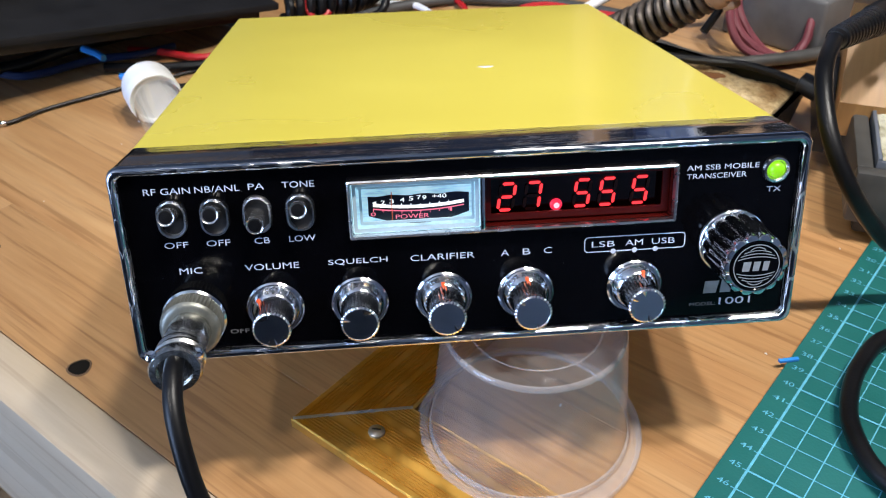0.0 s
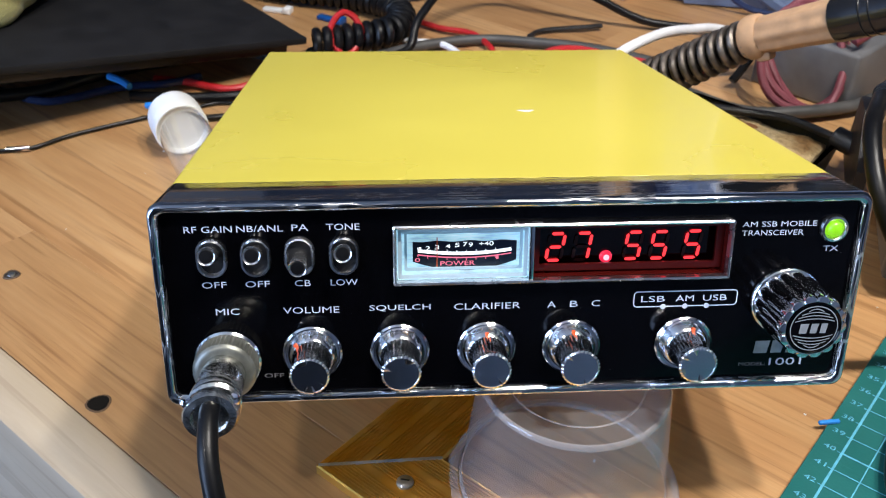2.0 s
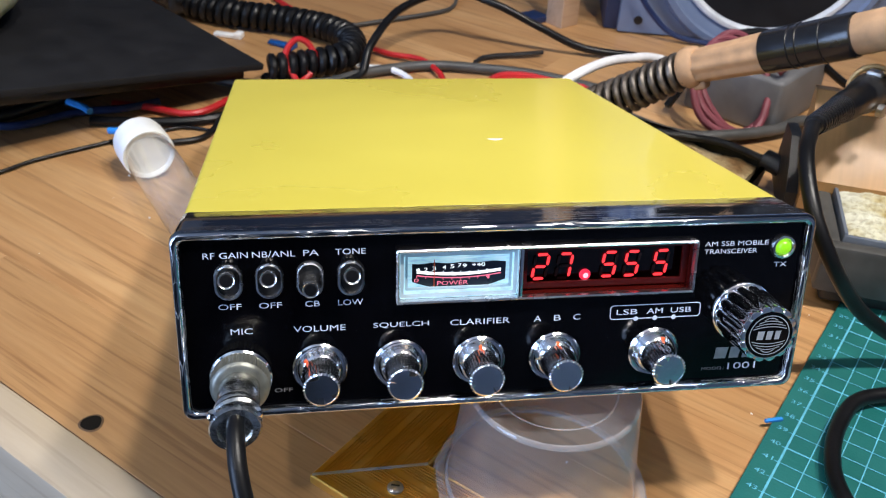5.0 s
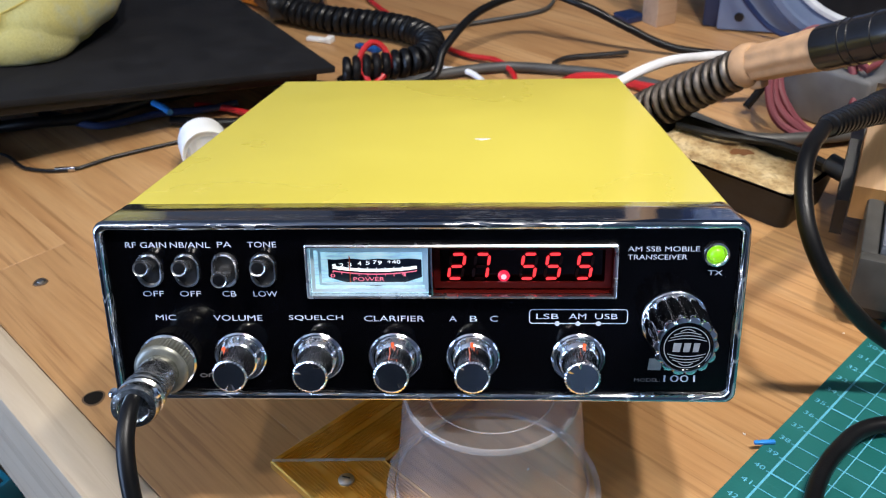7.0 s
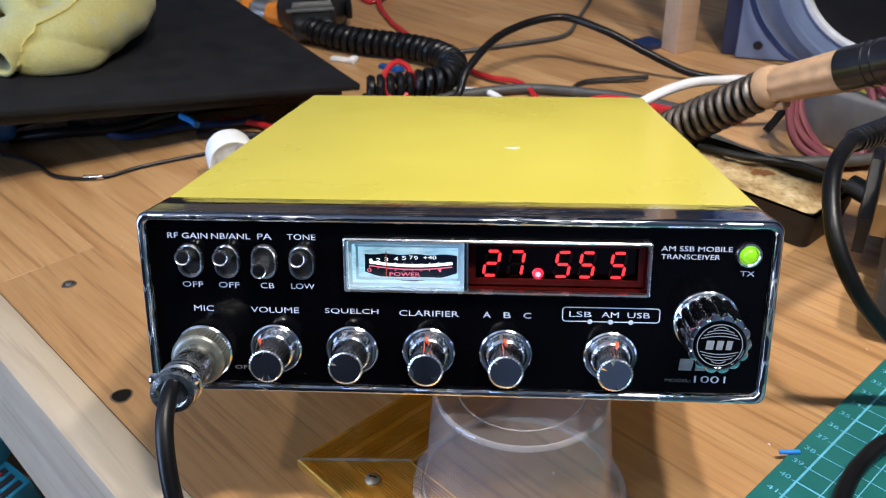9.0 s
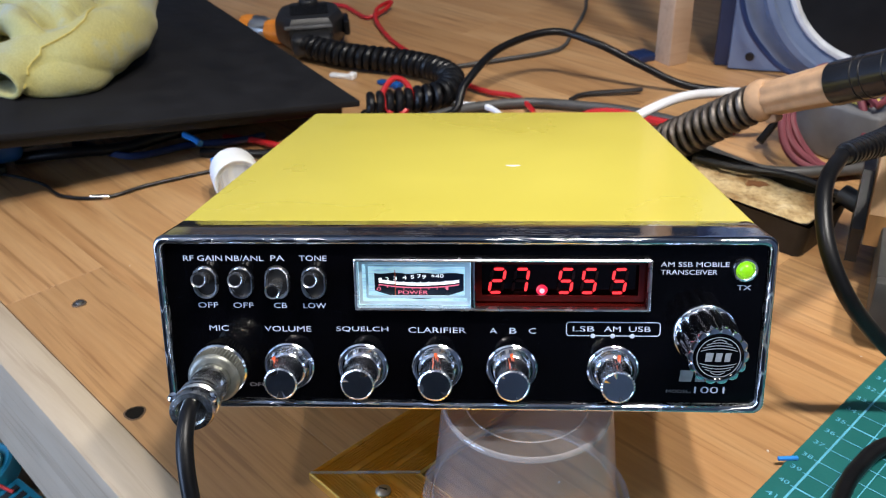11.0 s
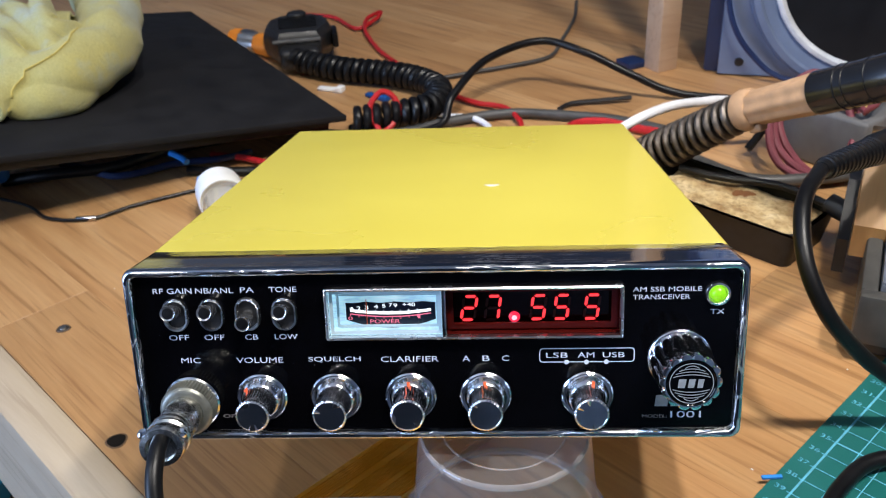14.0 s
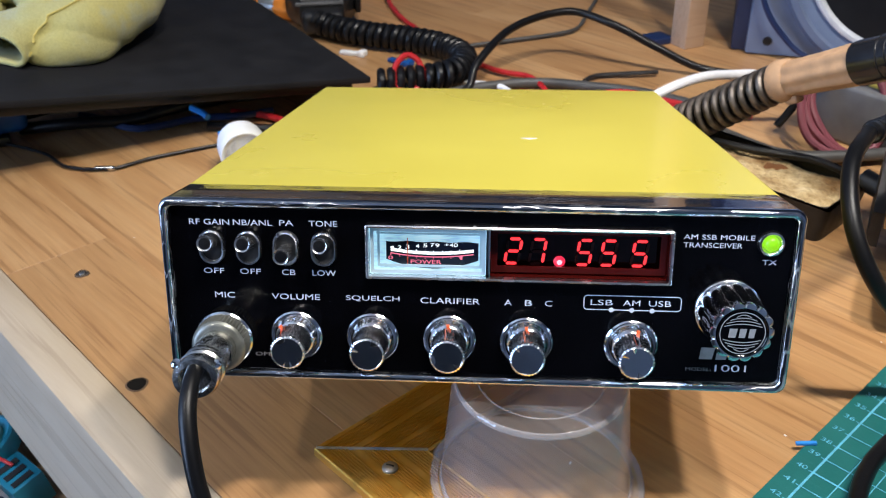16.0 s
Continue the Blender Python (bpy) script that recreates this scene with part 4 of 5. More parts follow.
# cutting mat; its own x runs across, y along the ruled edge
mat_at = Matrix.Translation((0, 0, 0)) @ BENCH
mat_thing = thing("cutting_mat", mat_at, "green self-healing cutting mat with a pale blue grid", "cutting mat")
BOLD, N40 = 0.0787, 0.1075
part("sheet", block(0.0690, 0.40, -0.0850, 0.34, 0.0, 0.003, 0.0004), MAT_GREEN, mat_thing)


def ruled(x0, x1, y0, y1):
    return [(x0, y0, 0.00315), (x1, y0, 0.00315), (x1, y1, 0.00315), (x0, y1, 0.00315)], [(0, 1, 2, 3)]


grid_lines = []
for k in range(31):
    x = BOLD + 0.01 * k
    wd = 0.00045 if k % 5 == 0 else 0.00022
    grid_lines.append(ruled(x - wd, x + wd, -0.083, 0.33))
for n in range(18, 70):
    y = N40 + (40 - n) * 0.01
    wd = 0.0004 if n % 5 == 0 else 0.00022
    if y > -0.083:
        grid_lines.append(moved(ruled(BOLD, BOLD + 0.30, y - wd, y + wd), Matrix.Translation((0, 0, 0.0001))))
tagged(part("grid", joined(*grid_lines), MAT_LINE, mat_thing, smooth=False), kind="stuff")
for n in range(24, 48):
    y = N40 + (40 - n) * 0.01
    part("ruler_number", fitted_letters(str(n), 0.0044, 0.0026), MAT_LINE, mat_thing, smooth=False, at=Matrix.Translation((BOLD - 0.0048, y + 0.0006, 0.0032)))
    part("ruler_tick", ruled(BOLD - 0.0018, BOLD, y - 0.0002, y + 0.0002), MAT_LINE, mat_thing, smooth=False)

scrap_bit = part("plastic_scrap", block(-0.0042, 0.0042, -0.0008, 0.0008, 0, 0.0014, 0.0003), BLUE_BRIGHT, None, at=pose(0.1328, 0.0398, 0.0031, 0, 0, 4))
tagged(scrap_bit, "tiny bright blue offcut on the cutting mat", "scrap")

# holes are not cut: raised dark discs and brown rings paint their shade
for x, y, size, filled in ((-0.2145, 0.1553, 0.66, True), (-0.1526, 0.0667, 0.84, False), (-0.3324, 0.2379, 0.66, False)):
    hole = thing("screw_hole", Matrix.Translation((x, y, 0)) @ Matrix.Diagonal((size, size, 1, 1)), "dark countersunk screw hole in the worktop", "screw hole", "screw holes")
    wobble = lambda a, s: 1 + 0.06 * math.sin(3 * a + x * 50)
    part("edge_shade_ring", lathe([(0.0060, 0.0001), (0.0058, 0.0003), (0.0050, 0.00032)], 28, wobble), HOLE_EDGE_SHADE, hole, "brown ring painted for the shaded edge of the hole")
    part("shade_disc", lathe([(0.0050, 0.0003), (0.0049, 0.00042), (0.0001, 0.00042)], 28, wobble), RUSTY if filled else HOLE_SHADE, hole, "flat disc painted for the shaded bottom of the hole")
    if filled:
        part("screw_head", lathe([(0.0026, 0.0004), (0.0024, 0.0009), (0.0001, 0.0010)], 18), STEEL, hole)

# small crumbs on the worktop
rnd = random.Random(11)
crumbs = []
for k in range(28):
    s, d = rnd.uniform(-0.35, 0.10), rnd.uniform(0.0, 0.26)
    g = block(-0.0006, 0.0006, -0.0003, 0.0003, 0, 0.0004)
    crumbs.append(moved(g, BENCH @ Matrix.Translation((s, d, 0)) @ pose(0, 0, 0, 0, 0, rnd.uniform(0, 180)) @ Matrix.Scale(rnd.uniform(0.4, 1.6), 4)))
tagged(part("crumbs", joined(*crumbs), WHITE_PLASTIC, smooth=False), "pale crumbs and dust on the worktop", "dust", "", "stuff")

# ---------------------------------------------------------------- behind the radio, left
bottle_axis = Vector((-0.1600, 0.2860, 0.0185)) - Vector((-0.1150, 0.1830, 0.0165))
bottle_at = Matrix.Translation((-0.1150, 0.1850, 0.0152)) @ bottle_axis.to_track_quat("Z", "Y").to_matrix().to_4x4()
bottle = thing("plastic_vial", bottle_at @ Matrix.Diagonal((0.88, 0.88, 0.96, 1)), "empty clear plastic vial with a white cap, lying down", "bottle")
part("body", shell([(0.0001, 0.0010), (0.0120, 0.0004), (0.0155, 0.0016), (0.0163, 0.0050), (0.0163, 0.0900), (0.0150, 0.0960), (0.0150, 0.0990)], 48), CLEAR, bottle)
part("heel", shell([(0.0100, 0.0003), (0.0125, -0.0002), (0.0150, 0.0008), (0.0162, 0.0030)], 48), CLEAR, bottle, "thick clear bottom edge")
cap_flute = lambda a, s: 1 + (0.012 * math.cos(40 * a) if 3 < s < 6 else 0)
part("cap", lathe([(0.0001, 0.1000), (0.0150, 0.1000), (0.0164, 0.0972), (0.0172, 0.0972), (0.0175, 0.0980), (0.0175, 0.1150), (0.0170, 0.1190), (0.0155, 0.1202), (0.0001, 0.1205)], 80, cap_flute), WHITE_PLASTIC, bottle, "white ribbed screw cap")

A, B, C = Vector((-0.088, 0.392, 0.0245)), Vector((-0.313, 0.2320, 0.0640)), Vector((-0.287, 0.672, 0.030))
lu = (B - A).normalized()
ln = lu.cross((C - A).normalized())
ln = (-ln if ln.z < 0 else ln).normalized()
lv = ln.cross(lu)
lv = (lv if lv.dot(C - A) > 0 else -lv).normalized()
lap_at = Matrix((( lu.x, lv.x, ln.x, A.x), (lu.y, lv.y, ln.y, A.y), (lu.z, lv.z, ln.z, A.z), (0, 0, 0, 1)))
laptop = thing("laptop", lap_at, "closed matt black laptop resting on tools and leads", "laptop")


def slab(u0, u1, v0, v1, n0, n1, bevel):
    """Bevelled plate given by two corners, right way out in the laptop's axes."""
    g = block(u0, u1, v0, v1, n0, n1, bevel)
    return g if lap_at.to_3x3().determinant() > 0 else (g[0], [tuple(reversed(f)) for f in g[1]])


part("lid", slab(0, 0.52, 0, 0.345, -0.0050, 0, 0.0012), LAPTOP, laptop, "rubbed matt black lid")
part("base", slab(0.010, 0.510, 0.008, 0.337, -0.0135, -0.0052, 0.002), BLACK_RUBBER, laptop)


def under_laptop(x, y):
    """The height of the laptop's underside there."""
    return A.z + (-(ln.x * (x - A.x) + ln.y * (y - A.y))) / ln.z - 0.0140


tool = thing("power_tool", pose(-0.362, 0.321, 0, 0, 0, 30), "blue cordless tool with a red switch under the laptop", "power tool")
part("housing", joined(block(-0.060, 0.020, -0.026, 0.022, 0.006, 0.042, 0.006, 3), block(0.012, 0.038, -0.022, 0.018, 0.008, 0.036, 0.006, 3)), BLUE_TOOL, tool)
part("side_grip", block(-0.058, -0.016, -0.0285, -0.020, 0.010, 0.034, 0.004, 3), BLUE_TOOL, tool)
part("switch", block(-0.013, 0.012, -0.0290, -0.018, 0.0165, 0.0300, 0.003), RED_WIRE, tool, "red slide switch")
part("battery", block(-0.058, 0.024, -0.022, 0.020, 0.0, 0.007, 0.002), BLACK_PLASTIC, tool, "black battery under the housing")
part("nose", lathe([(0.005, 0.0), (0.009, 0.001), (0.009, 0.010), (0.004, 0.014)], 24), BLACK_PLASTIC, tool, at=Matrix.Translation((0.037, 0.0, 0.022)) @ pose(0, 0, 0, 0, 90, 0))
adapter = thing("power_adapter", pose(-0.190, 0.430, 0, 0, 0, 22), "black power brick pushed under the laptop", "power adapter")
part("case", block(-0.055, 0.050, -0.030, 0.030, 0, under_laptop(-0.190, 0.430) - 0.001, 0.003, 3), BLACK_PLASTIC, adapter)
part("label_strip", block(-0.02, 0.02, -0.0304, -0.029, 0.002, 0.006), GREY_PANEL, adapter)


def lid_height(x, y):
    """The laptop lid's height in the cloth's own axes."""
    return -(ln.x * x + ln.y * y) / ln.z


def heap(cx, cy, rx, ry, high):
    """The closed low mound under the folds."""
    nu, nv = 72, 24
    verts, faces = [], []
    for j in range(nv + 1):
        t = (j + 0.02) / (nv + 0.02)
        for i in range(nu):
            a = 2 * math.pi * i / nu
            r = math.sin(t * math.pi / 2) ** 0.9 * (1 + 0.10 * math.sin(2 * a + 2.5) + 0.05 * math.sin(5 * a + 1))
            x, y = cx + math.cos(a) * r * rx, cy + math.sin(a) * r * ry
            verts.append(Vector((x, y, lid_height(x, y) + high * math.cos(t * math.pi / 2) ** 0.6 + 0.004 * noise.noise(Vector((x, y, 0)) * 40) * (1 - t))))
    for j in range(nv):
        for i in range(nu):
            i2 = (i + 1) % nu
            faces.append((j * nu + i, (j + 1) * nu + i, (j + 1) * nu + i2, j * nu + i2))
    faces += [tuple(range(nu)), tuple(reversed(range(nv * nu, (nv + 1) * nu)))]
    return verts, faces


def ring_point(line, s, a, wide, high, inward=0.0):
    """A point at angle a round a roll of cloth, at step s along its line."""
    p, m = line[s], len(line)
    d = (line[min(s + 1, m - 1)] - line[max(s - 1, 0)]).normalized()
    side, t = d.cross(Vector((0, 0, 1))).normalized(), s / (m - 1)
    wob = 1 + 0.16 * noise.noise(p * 55 + Vector((math.cos(a), math.sin(a), 0.3)))
    q = p + side * (wide(t) * wob - inward) * math.cos(a) + Vector((0, 0, (high(t) * wob - inward) * math.sin(a)))
    q.z = max(q.z, lid_height(q.x, q.y) + 0.0006 + inward)
    return q


def roll(points, wide, high, thick):
    """A hollow roll of thick cloth along a line, with open ends."""
    line, n = glide(points, 8), 40
    m, row = len(line), 80
    verts = [ring_point(line, s, 2 * math.pi * k / n, wide, high, lay * thick) for s in range(m) for lay in (0, 1) for k in range(n)]
    faces = []
    for s in range(m - 1):
        for k in range(n):
            k2, a, b = (k + 1) % n, s * row, (s + 1) * row
            faces += [(a + k, a + k2, b + k2, b + k), (a + n + k, b + n + k, b + n + k2, a + n + k2)]
    for k in range(n):
        k2, a, b = (k + 1) % n, 0, (m - 1) * row
        faces += [(a + k, a + n + k, a + n + k2, a + k2), (b + k, b + k2, b + n + k2, b + n + k)]
    return verts, faces


def even(r):
    return lambda t: r * (0.80 + 0.35 * math.sin(math.pi * t))


towel = thing("cleaning_cloth", Matrix.Translation((-0.316, 0.418, under_laptop(-0.316, 0.418) + 0.0140)), "crumpled yellow terry cleaning cloth on the laptop", "cloth")
flap = ((-0.0090, -0.104, 0.0175), (-0.0040, -0.0851, 0.0207), (0.0135, -0.0703, 0.0217), (0.0358, -0.0597, 0.021), (0.0461, -0.0222, 0.023), (0.0419, 0.0204, 0.0286), (0.0221, 0.0712, 0.0355), (-0.0113, 0.132, 0.0405))
flap_wide, flap_high = lambda t: 0.0265 - 0.003 * math.sin(math.pi * t), lambda t: 0.0120 + 0.013 * min(1, t * 1.6)
flap_line = glide(flap, 8)
last = len(flap_line) - 1
hem = [ring_point(flap_line, int(last * (0.02 + 0.54 * k / 12)), radians(-20 + 125 * (k / 12) ** 1.3), flap_wide, flap_high, -0.0004) for k in range(13)]
rim = [ring_point(flap_line, 0, 2 * math.pi * k / 40, flap_wide, flap_high, 0.0015) for k in range(41)]
folds = joined(
    heap(-0.010, 0.006, 0.048, 0.062, 0.026),
    roll(flap, flap_wide, flap_high, 0.0034),
    roll(((-0.0133, -0.0796, 0.0215), (-0.0300, -0.0780, 0.0290), (-0.0453, -0.0569, 0.036), (-0.0595, -0.0177, 0.041), (-0.0512, 0.0057, 0.0433), (-0.0214, -0.0153, 0.0401), (0.0093, -0.042, 0.0361), (0.0345, -0.0609, 0.0282)), even(0.0095), even(0.0125), 0.0035),
    roll(((-0.0377, -0.0339, 0.0384), (-0.0187, -0.0372, 0.0392), (0.0052, -0.0624, 0.037), (0.0300, -0.0760, 0.0270)), even(0.0085), even(0.0105), 0.0032),
    roll(((-0.0422, 0.0295, 0.0455), (-0.012, -0.0015, 0.0449), (0.0126, -0.0297, 0.0418), (0.0322, -0.0548, 0.0361)), even(0.0095), even(0.0115), 0.0035),
    roll(((-0.021, 0.0501, 0.0474), (0.0036, -0.0029, 0.047), (0.0231, -0.032, 0.0436), (0.0337, -0.014, 0.037)), even(0.0090), even(0.0120), 0.0035),
    roll(((-0.1769, 0.0339, 0.0304), (-0.1469, 0.0339, 0.0254), (-0.124, 0.0485, 0.0255), (-0.0957, 0.0552, 0.0275), (-0.06, 0.050, 0.028)), lambda t: 0.040, lambda t: 0.012, 0.0034),
    roll(((-0.040, -0.060, 0.018), (-0.055, -0.010, 0.024), (-0.020, 0.020, 0.026), (0.010, 0.030, 0.028)), even(0.020), even(0.018), 0.004),
    roll(((0.010, -0.092, 0.012), (0.020, -0.090, 0.011), (0.034, -0.081, 0.011), (0.046, -0.062, 0.012), (0.050, -0.030, 0.012)), even(0.0120), even(0.0135), 0.004),
    tube(hem, 0.0009, 8), tube(rim, 0.0019, 8))
body = part("crumpled_folds", folds, TOWEL, towel)
merge = body.modifiers.new("merge", "REMESH")
merge.mode, merge.voxel_size, merge.use_smooth_shade = "VOXEL", 0.0011, True
ease = body.modifiers.new("ease", "SMOOTH")
ease.factor, ease.iterations = 0.5, 2
part("hem", tube([p + Vector((0, -0.0006, 0.0008)) for p in hem], 0.0008, 8), TOWEL_HEM, towel, "stitched yellow hem")

mic = thing("fist_microphone", pose(-0.163, 0.600, 0.0, 0, 0, 12), "black hand microphone with a ridged front, lying on the bench", "microphone")
mic_outline = ((-0.020, -0.030), (0.020, -0.030), (0.033, 0.000), (0.030, 0.026), (0.018, 0.038), (0.008, 0.040), (-0.008, 0.040), (-0.018, 0.038), (-0.030, 0.026), (-0.033, 0.000))


def mic_shell():
    """An eight-sided hand piece, drawn in towards the top."""
    loops = [[(x * k, y * k, z) for x, y in mic_outline] for k, z in ((0.86, 0.004), (0.97, 0.008), (1.0, 0.014), (1.0, 0.024), (0.95, 0.030), (0.84, 0.034))]
    return rings([list(reversed(lp)) for lp in loops], True, True)


part("body", mic_shell(), BLACK_PLASTIC, mic)
part("neck", block(-0.019, 0.019, -0.050, -0.026, 0.004, 0.024, 0.006, 3), BLACK_PLASTIC, mic)
part("top_button", lathe([(0.0095, 0.030), (0.0095, 0.037), (0.0080, 0.0385), (0.0001, 0.0388)], 24), BLACK_PLASTIC, mic, at=Matrix.Translation((0.0, 0.026, 0)))
for k in range(6):
    part("grille_bar", block(-0.018, 0.018, -0.012 + 0.006 * k, -0.009 + 0.006 * k, 0.033, 0.0352, 0.0005), BLACK_RUBBER, mic)
part("talk_switch", block(0.031, 0.037, -0.014, 0.016, 0.012, 0.026, 0.002), BLACK_RUBBER, mic)
part("edge_strip", block(-0.024, 0.020, -0.0312, -0.0290, 0.026, 0.029, 0.0006), GREY_PANEL, mic)
cord_line = glide([(-0.158, 0.556, 0.014), (-0.135, 0.543, 0.0125), (-0.110, 0.530, 0.0125), (-0.070, 0.516, 0.0125), (-0.040, 0.498, 0.0125), (-0.0225, 0.470, 0.0125), (-0.030, 0.436, 0.0125), (-0.060, 0.420, 0.0125), (-0.088, 0.410, 0.0125)], 10)
cord = part("coiled_lead", tube(helix(cord_line, 0.0080, 0.0076, 16), 0.0035, 9), BLACK_RUBBER, mic, "black coiled lead", at=mic.matrix_basis.inverted())
# orange and steel object of unknown kind, given a made-up handle shape
orange_piece = thing("screwdriver", pose(-0.212, 0.618, 0.012, 90, 0, 60), "unidentified orange piece with a steel collar beside the microphone", "screwdriver")
part("handle", lathe([(0.006, -0.030), (0.0105, -0.026), (0.0115, -0.010), (0.0095, 0.004), (0.0115, 0.022), (0.009, 0.030), (0.003, 0.031)], 24, lambda a, s: 1 + 0.05 * math.cos(6 * a)), plain("orange_grip", (0.75, 0.24, 0.02), 0.5), orange_piece)
part("collar", lathe([(0.0118, -0.012), (0.0122, -0.004), (0.0100, 0.006)], 24), STEEL, orange_piece, "dull steel collar")
part("shaft", lathe([(0.003, 0.030), (0.003, 0.060), (0.0026, 0.061)], 12), STEEL, orange_piece)


def loose_wire(name, points, radius, material, label, category="wire", n=8):
    return tagged(part(name, tube(glide(points, 8), radius, n), material), label, category)


loose_wire("red_wire", ((-0.182, 0.740, 0.003), (-0.150, 0.728, 0.003), (-0.120, 0.684, 0.003), (-0.102, 0.706, 0.006), (-0.098, 0.722, 0.009), (-0.110, 0.700, 0.008), (-0.108, 0.668, 0.004), (-0.088, 0.610, 0.003), (-0.062, 0.560, 0.003), (-0.050, 0.530, 0.003)), 0.0022, RED_WIRE, "kinked red wire across the worktop")
loose_wire("black_lead", ((-0.040, 0.400, 0.004), (-0.018, 0.418, 0.006), (-0.010, 0.434, 0.022), (0.017, 0.474, 0.037), (0.061, 0.502, 0.042), (0.097, 0.488, 0.036), (0.133, 0.476, 0.021), (0.169, 0.467, 0.007), (0.215, 0.453, 0.005), (0.26, 0.43, 0.005)), 0.0032, BLACK_RUBBER, "black lead arching up behind the radio", "cable", 12)
loose_wire("thin_lead", ((-0.06, 0.515, 0.003), (-0.024, 0.528, 0.003), (0.017, 0.546, 0.003), (0.060, 0.566, 0.003), (0.078, 0.584, 0.003), (0.090, 0.628, 0.003), (0.108, 0.700, 0.003), (0.115, 0.76, 0.003)), 0.0018, GREY_RUBBER, "thin dark lead across the worktop", "cable")
loose_wire("grey_lead", ((-0.150, 0.425, 0.005), (-0.100, 0.402, 0.005), (-0.05, 0.402, 0.005), (-0.01, 0.424, 0.005), (0.034, 0.436, 0.005), (0.074, 0.430, 0.005), (0.12, 0.415, 0.005), (0.17, 0.38, 0.005)), 0.0038, GREY_RUBBER, "thick dark grey lead behind the radio", "cable", 12)
loose_wire("red_wire", ((-0.040, 0.500, 0.003), (-0.016, 0.484, 0.004), (0.007, 0.463, 0.004), (0.030, 0.449, 0.005), (0.041, 0.424, 0.005), (0.043, 0.405, 0.004), (0.044, 0.340, 0.006), (0.042, 0.292, 0.014)), 0.0022, RED_WIRE, "red wire to the back of the radio")
loose_wire("power_lead", ((0.060, 0.300, 0.020), (0.066, 0.350, 0.008), (0.080, 0.408, 0.004), (0.104, 0.412, 0.006), (0.140, 0.396, 0.004), (0.19, 0.38, 0.004)), 0.0034, RED_WIRE, "red and black power lead behind the radio", "cable")
loose_wire("white_lead", ((0.086, 0.296, 0.030), (0.100, 0.304, 0.044), (0.131, 0.321, 0.052), (0.162, 0.344, 0.047), (0.190, 0.360, 0.040), (0.25, 0.37, 0.020), (0.31, 0.36, 0.006)), 0.0032, WHITE_WIRE, "white cable arching from the radio", "cable", 12)
loose_wire("white_lead", ((-0.060, 0.452, 0.003), (-0.031, 0.446, 0.004), (-0.016, 0.436, 0.004), (0.004, 0.429, 0.005), (0.016, 0.416, 0.004), (0.019, 0.400, 0.004), (0.020, 0.350, 0.004), (0.018, 0.290, 0.014)), 0.0024, WHITE_WIRE, "thin white wire to the back of the radio")
loose_wire("wire_tie", ((-0.066, 0.404, 0.006), (-0.074, 0.414, 0.020), (-0.066, 0.424, 0.030), (-0.056, 0.424, 0.026), (-0.052, 0.418, 0.014), (-0.060, 0.408, 0.006), (-0.07, 0.398, 0.004)), 0.0023, RED_WIRE, "red wire twisted round the coiled lead")
loose_wire("red_wire", ((-0.190, 0.372, 0.004), (-0.167, 0.366, 0.004), (-0.134, 0.353, 0.005), (-0.105, 0.381, 0.006), (-0.08, 0.398, 0.006)), 0.0024, RED_WIRE, "red wire beside the vial")
loose_wire("black_lead", ((-0.20, 0.345, 0.004), (-0.155, 0.342, 0.004), (-0.118, 0.349, 0.004), (-0.104, 0.374, 0.004), (-0.09, 0.392, 0.004)), 0.0032, BLACK_RUBBER, "black lead beside the vial", "cable")
loose_wire("black_lead", ((-0.166, 0.316, 0.003), (-0.144, 0.315, 0.003), (-0.124, 0.325, 0.003), (-0.110, 0.362, 0.008), (-0.095, 0.385, 0.006)), 0.0018, BLACK_RUBBER, "thin black lead curling under the vial", "cable")
loose_wire("thin_lead", ((-0.410, 0.330, 0.002), (-0.343, 0.316, 0.002), (-0.300, 0.299, 0.002), (-0.276, 0.280, 0.002), (-0.246, 0.278, 0.002), (-0.223, 0.296, 0.002), (-0.183, 0.319, 0.002), (-0.165, 0.326, 0.002), (-0.142, 0.338, 0.002), (-0.118, 0.330, 0.002), (-0.103, 0.314, 0.002)), 0.0011, BLACK_RUBBER, "thin black lead with a shiny ferrule", "cable")
part_f = part("ferrule", tube([Vector((-0.256, 0.2775, 0.0022)), Vector((-0.243, 0.2785, 0.0022))], 0.0016, 10), CHROME)
tagged(part_f, "short bright metal ferrule on a thin lead", "ferrule")
loose_wire("blue_wire", ((-0.300, 0.360, 0.004), (-0.286, 0.354, 0.005), (-0.248, 0.336, 0.005), (-0.210, 0.356, 0.005), (-0.180, 0.362, 0.005), (-0.16, 0.375, 0.004)), 0.0026, BLUE_WIRE, "dark blue lead under the laptop edge")
loose_wire("black_lead", ((-0.330, 0.330, 0.006), (-0.290, 0.332, 0.010), (-0.255, 0.345, 0.008), (-0.225, 0.360, 0.012), (-0.195, 0.385, 0.010), (-0.170, 0.420, 0.008)), 0.0042, BLACK_RUBBER, "thick black lead in the gap under the laptop", "cable", 10)
loose_wire("black_lead", ((-0.345, 0.352, 0.006), (-0.300, 0.370, 0.012), (-0.250, 0.372, 0.012), (-0.215, 0.395, 0.010), (-0.180, 0.430, 0.007)), 0.0048, BLACK_RUBBER, "thick black mains lead under the laptop", "cable", 10)
loose_wire("blue_probe", ((-0.183, 0.318, 0.010), (-0.174, 0.312, 0.012), (-0.163, 0.305, 0.012)), 0.0022, BLUE_BRIGHT, "short bright blue probe tip by the cap")
loose_wire("blue_probe", ((-0.215, 0.358, 0.012), (-0.205, 0.350, 0.012), (-0.199, 0.344, 0.011)), 0.0024, BLUE_BRIGHT, "short bright blue plug under the laptop")
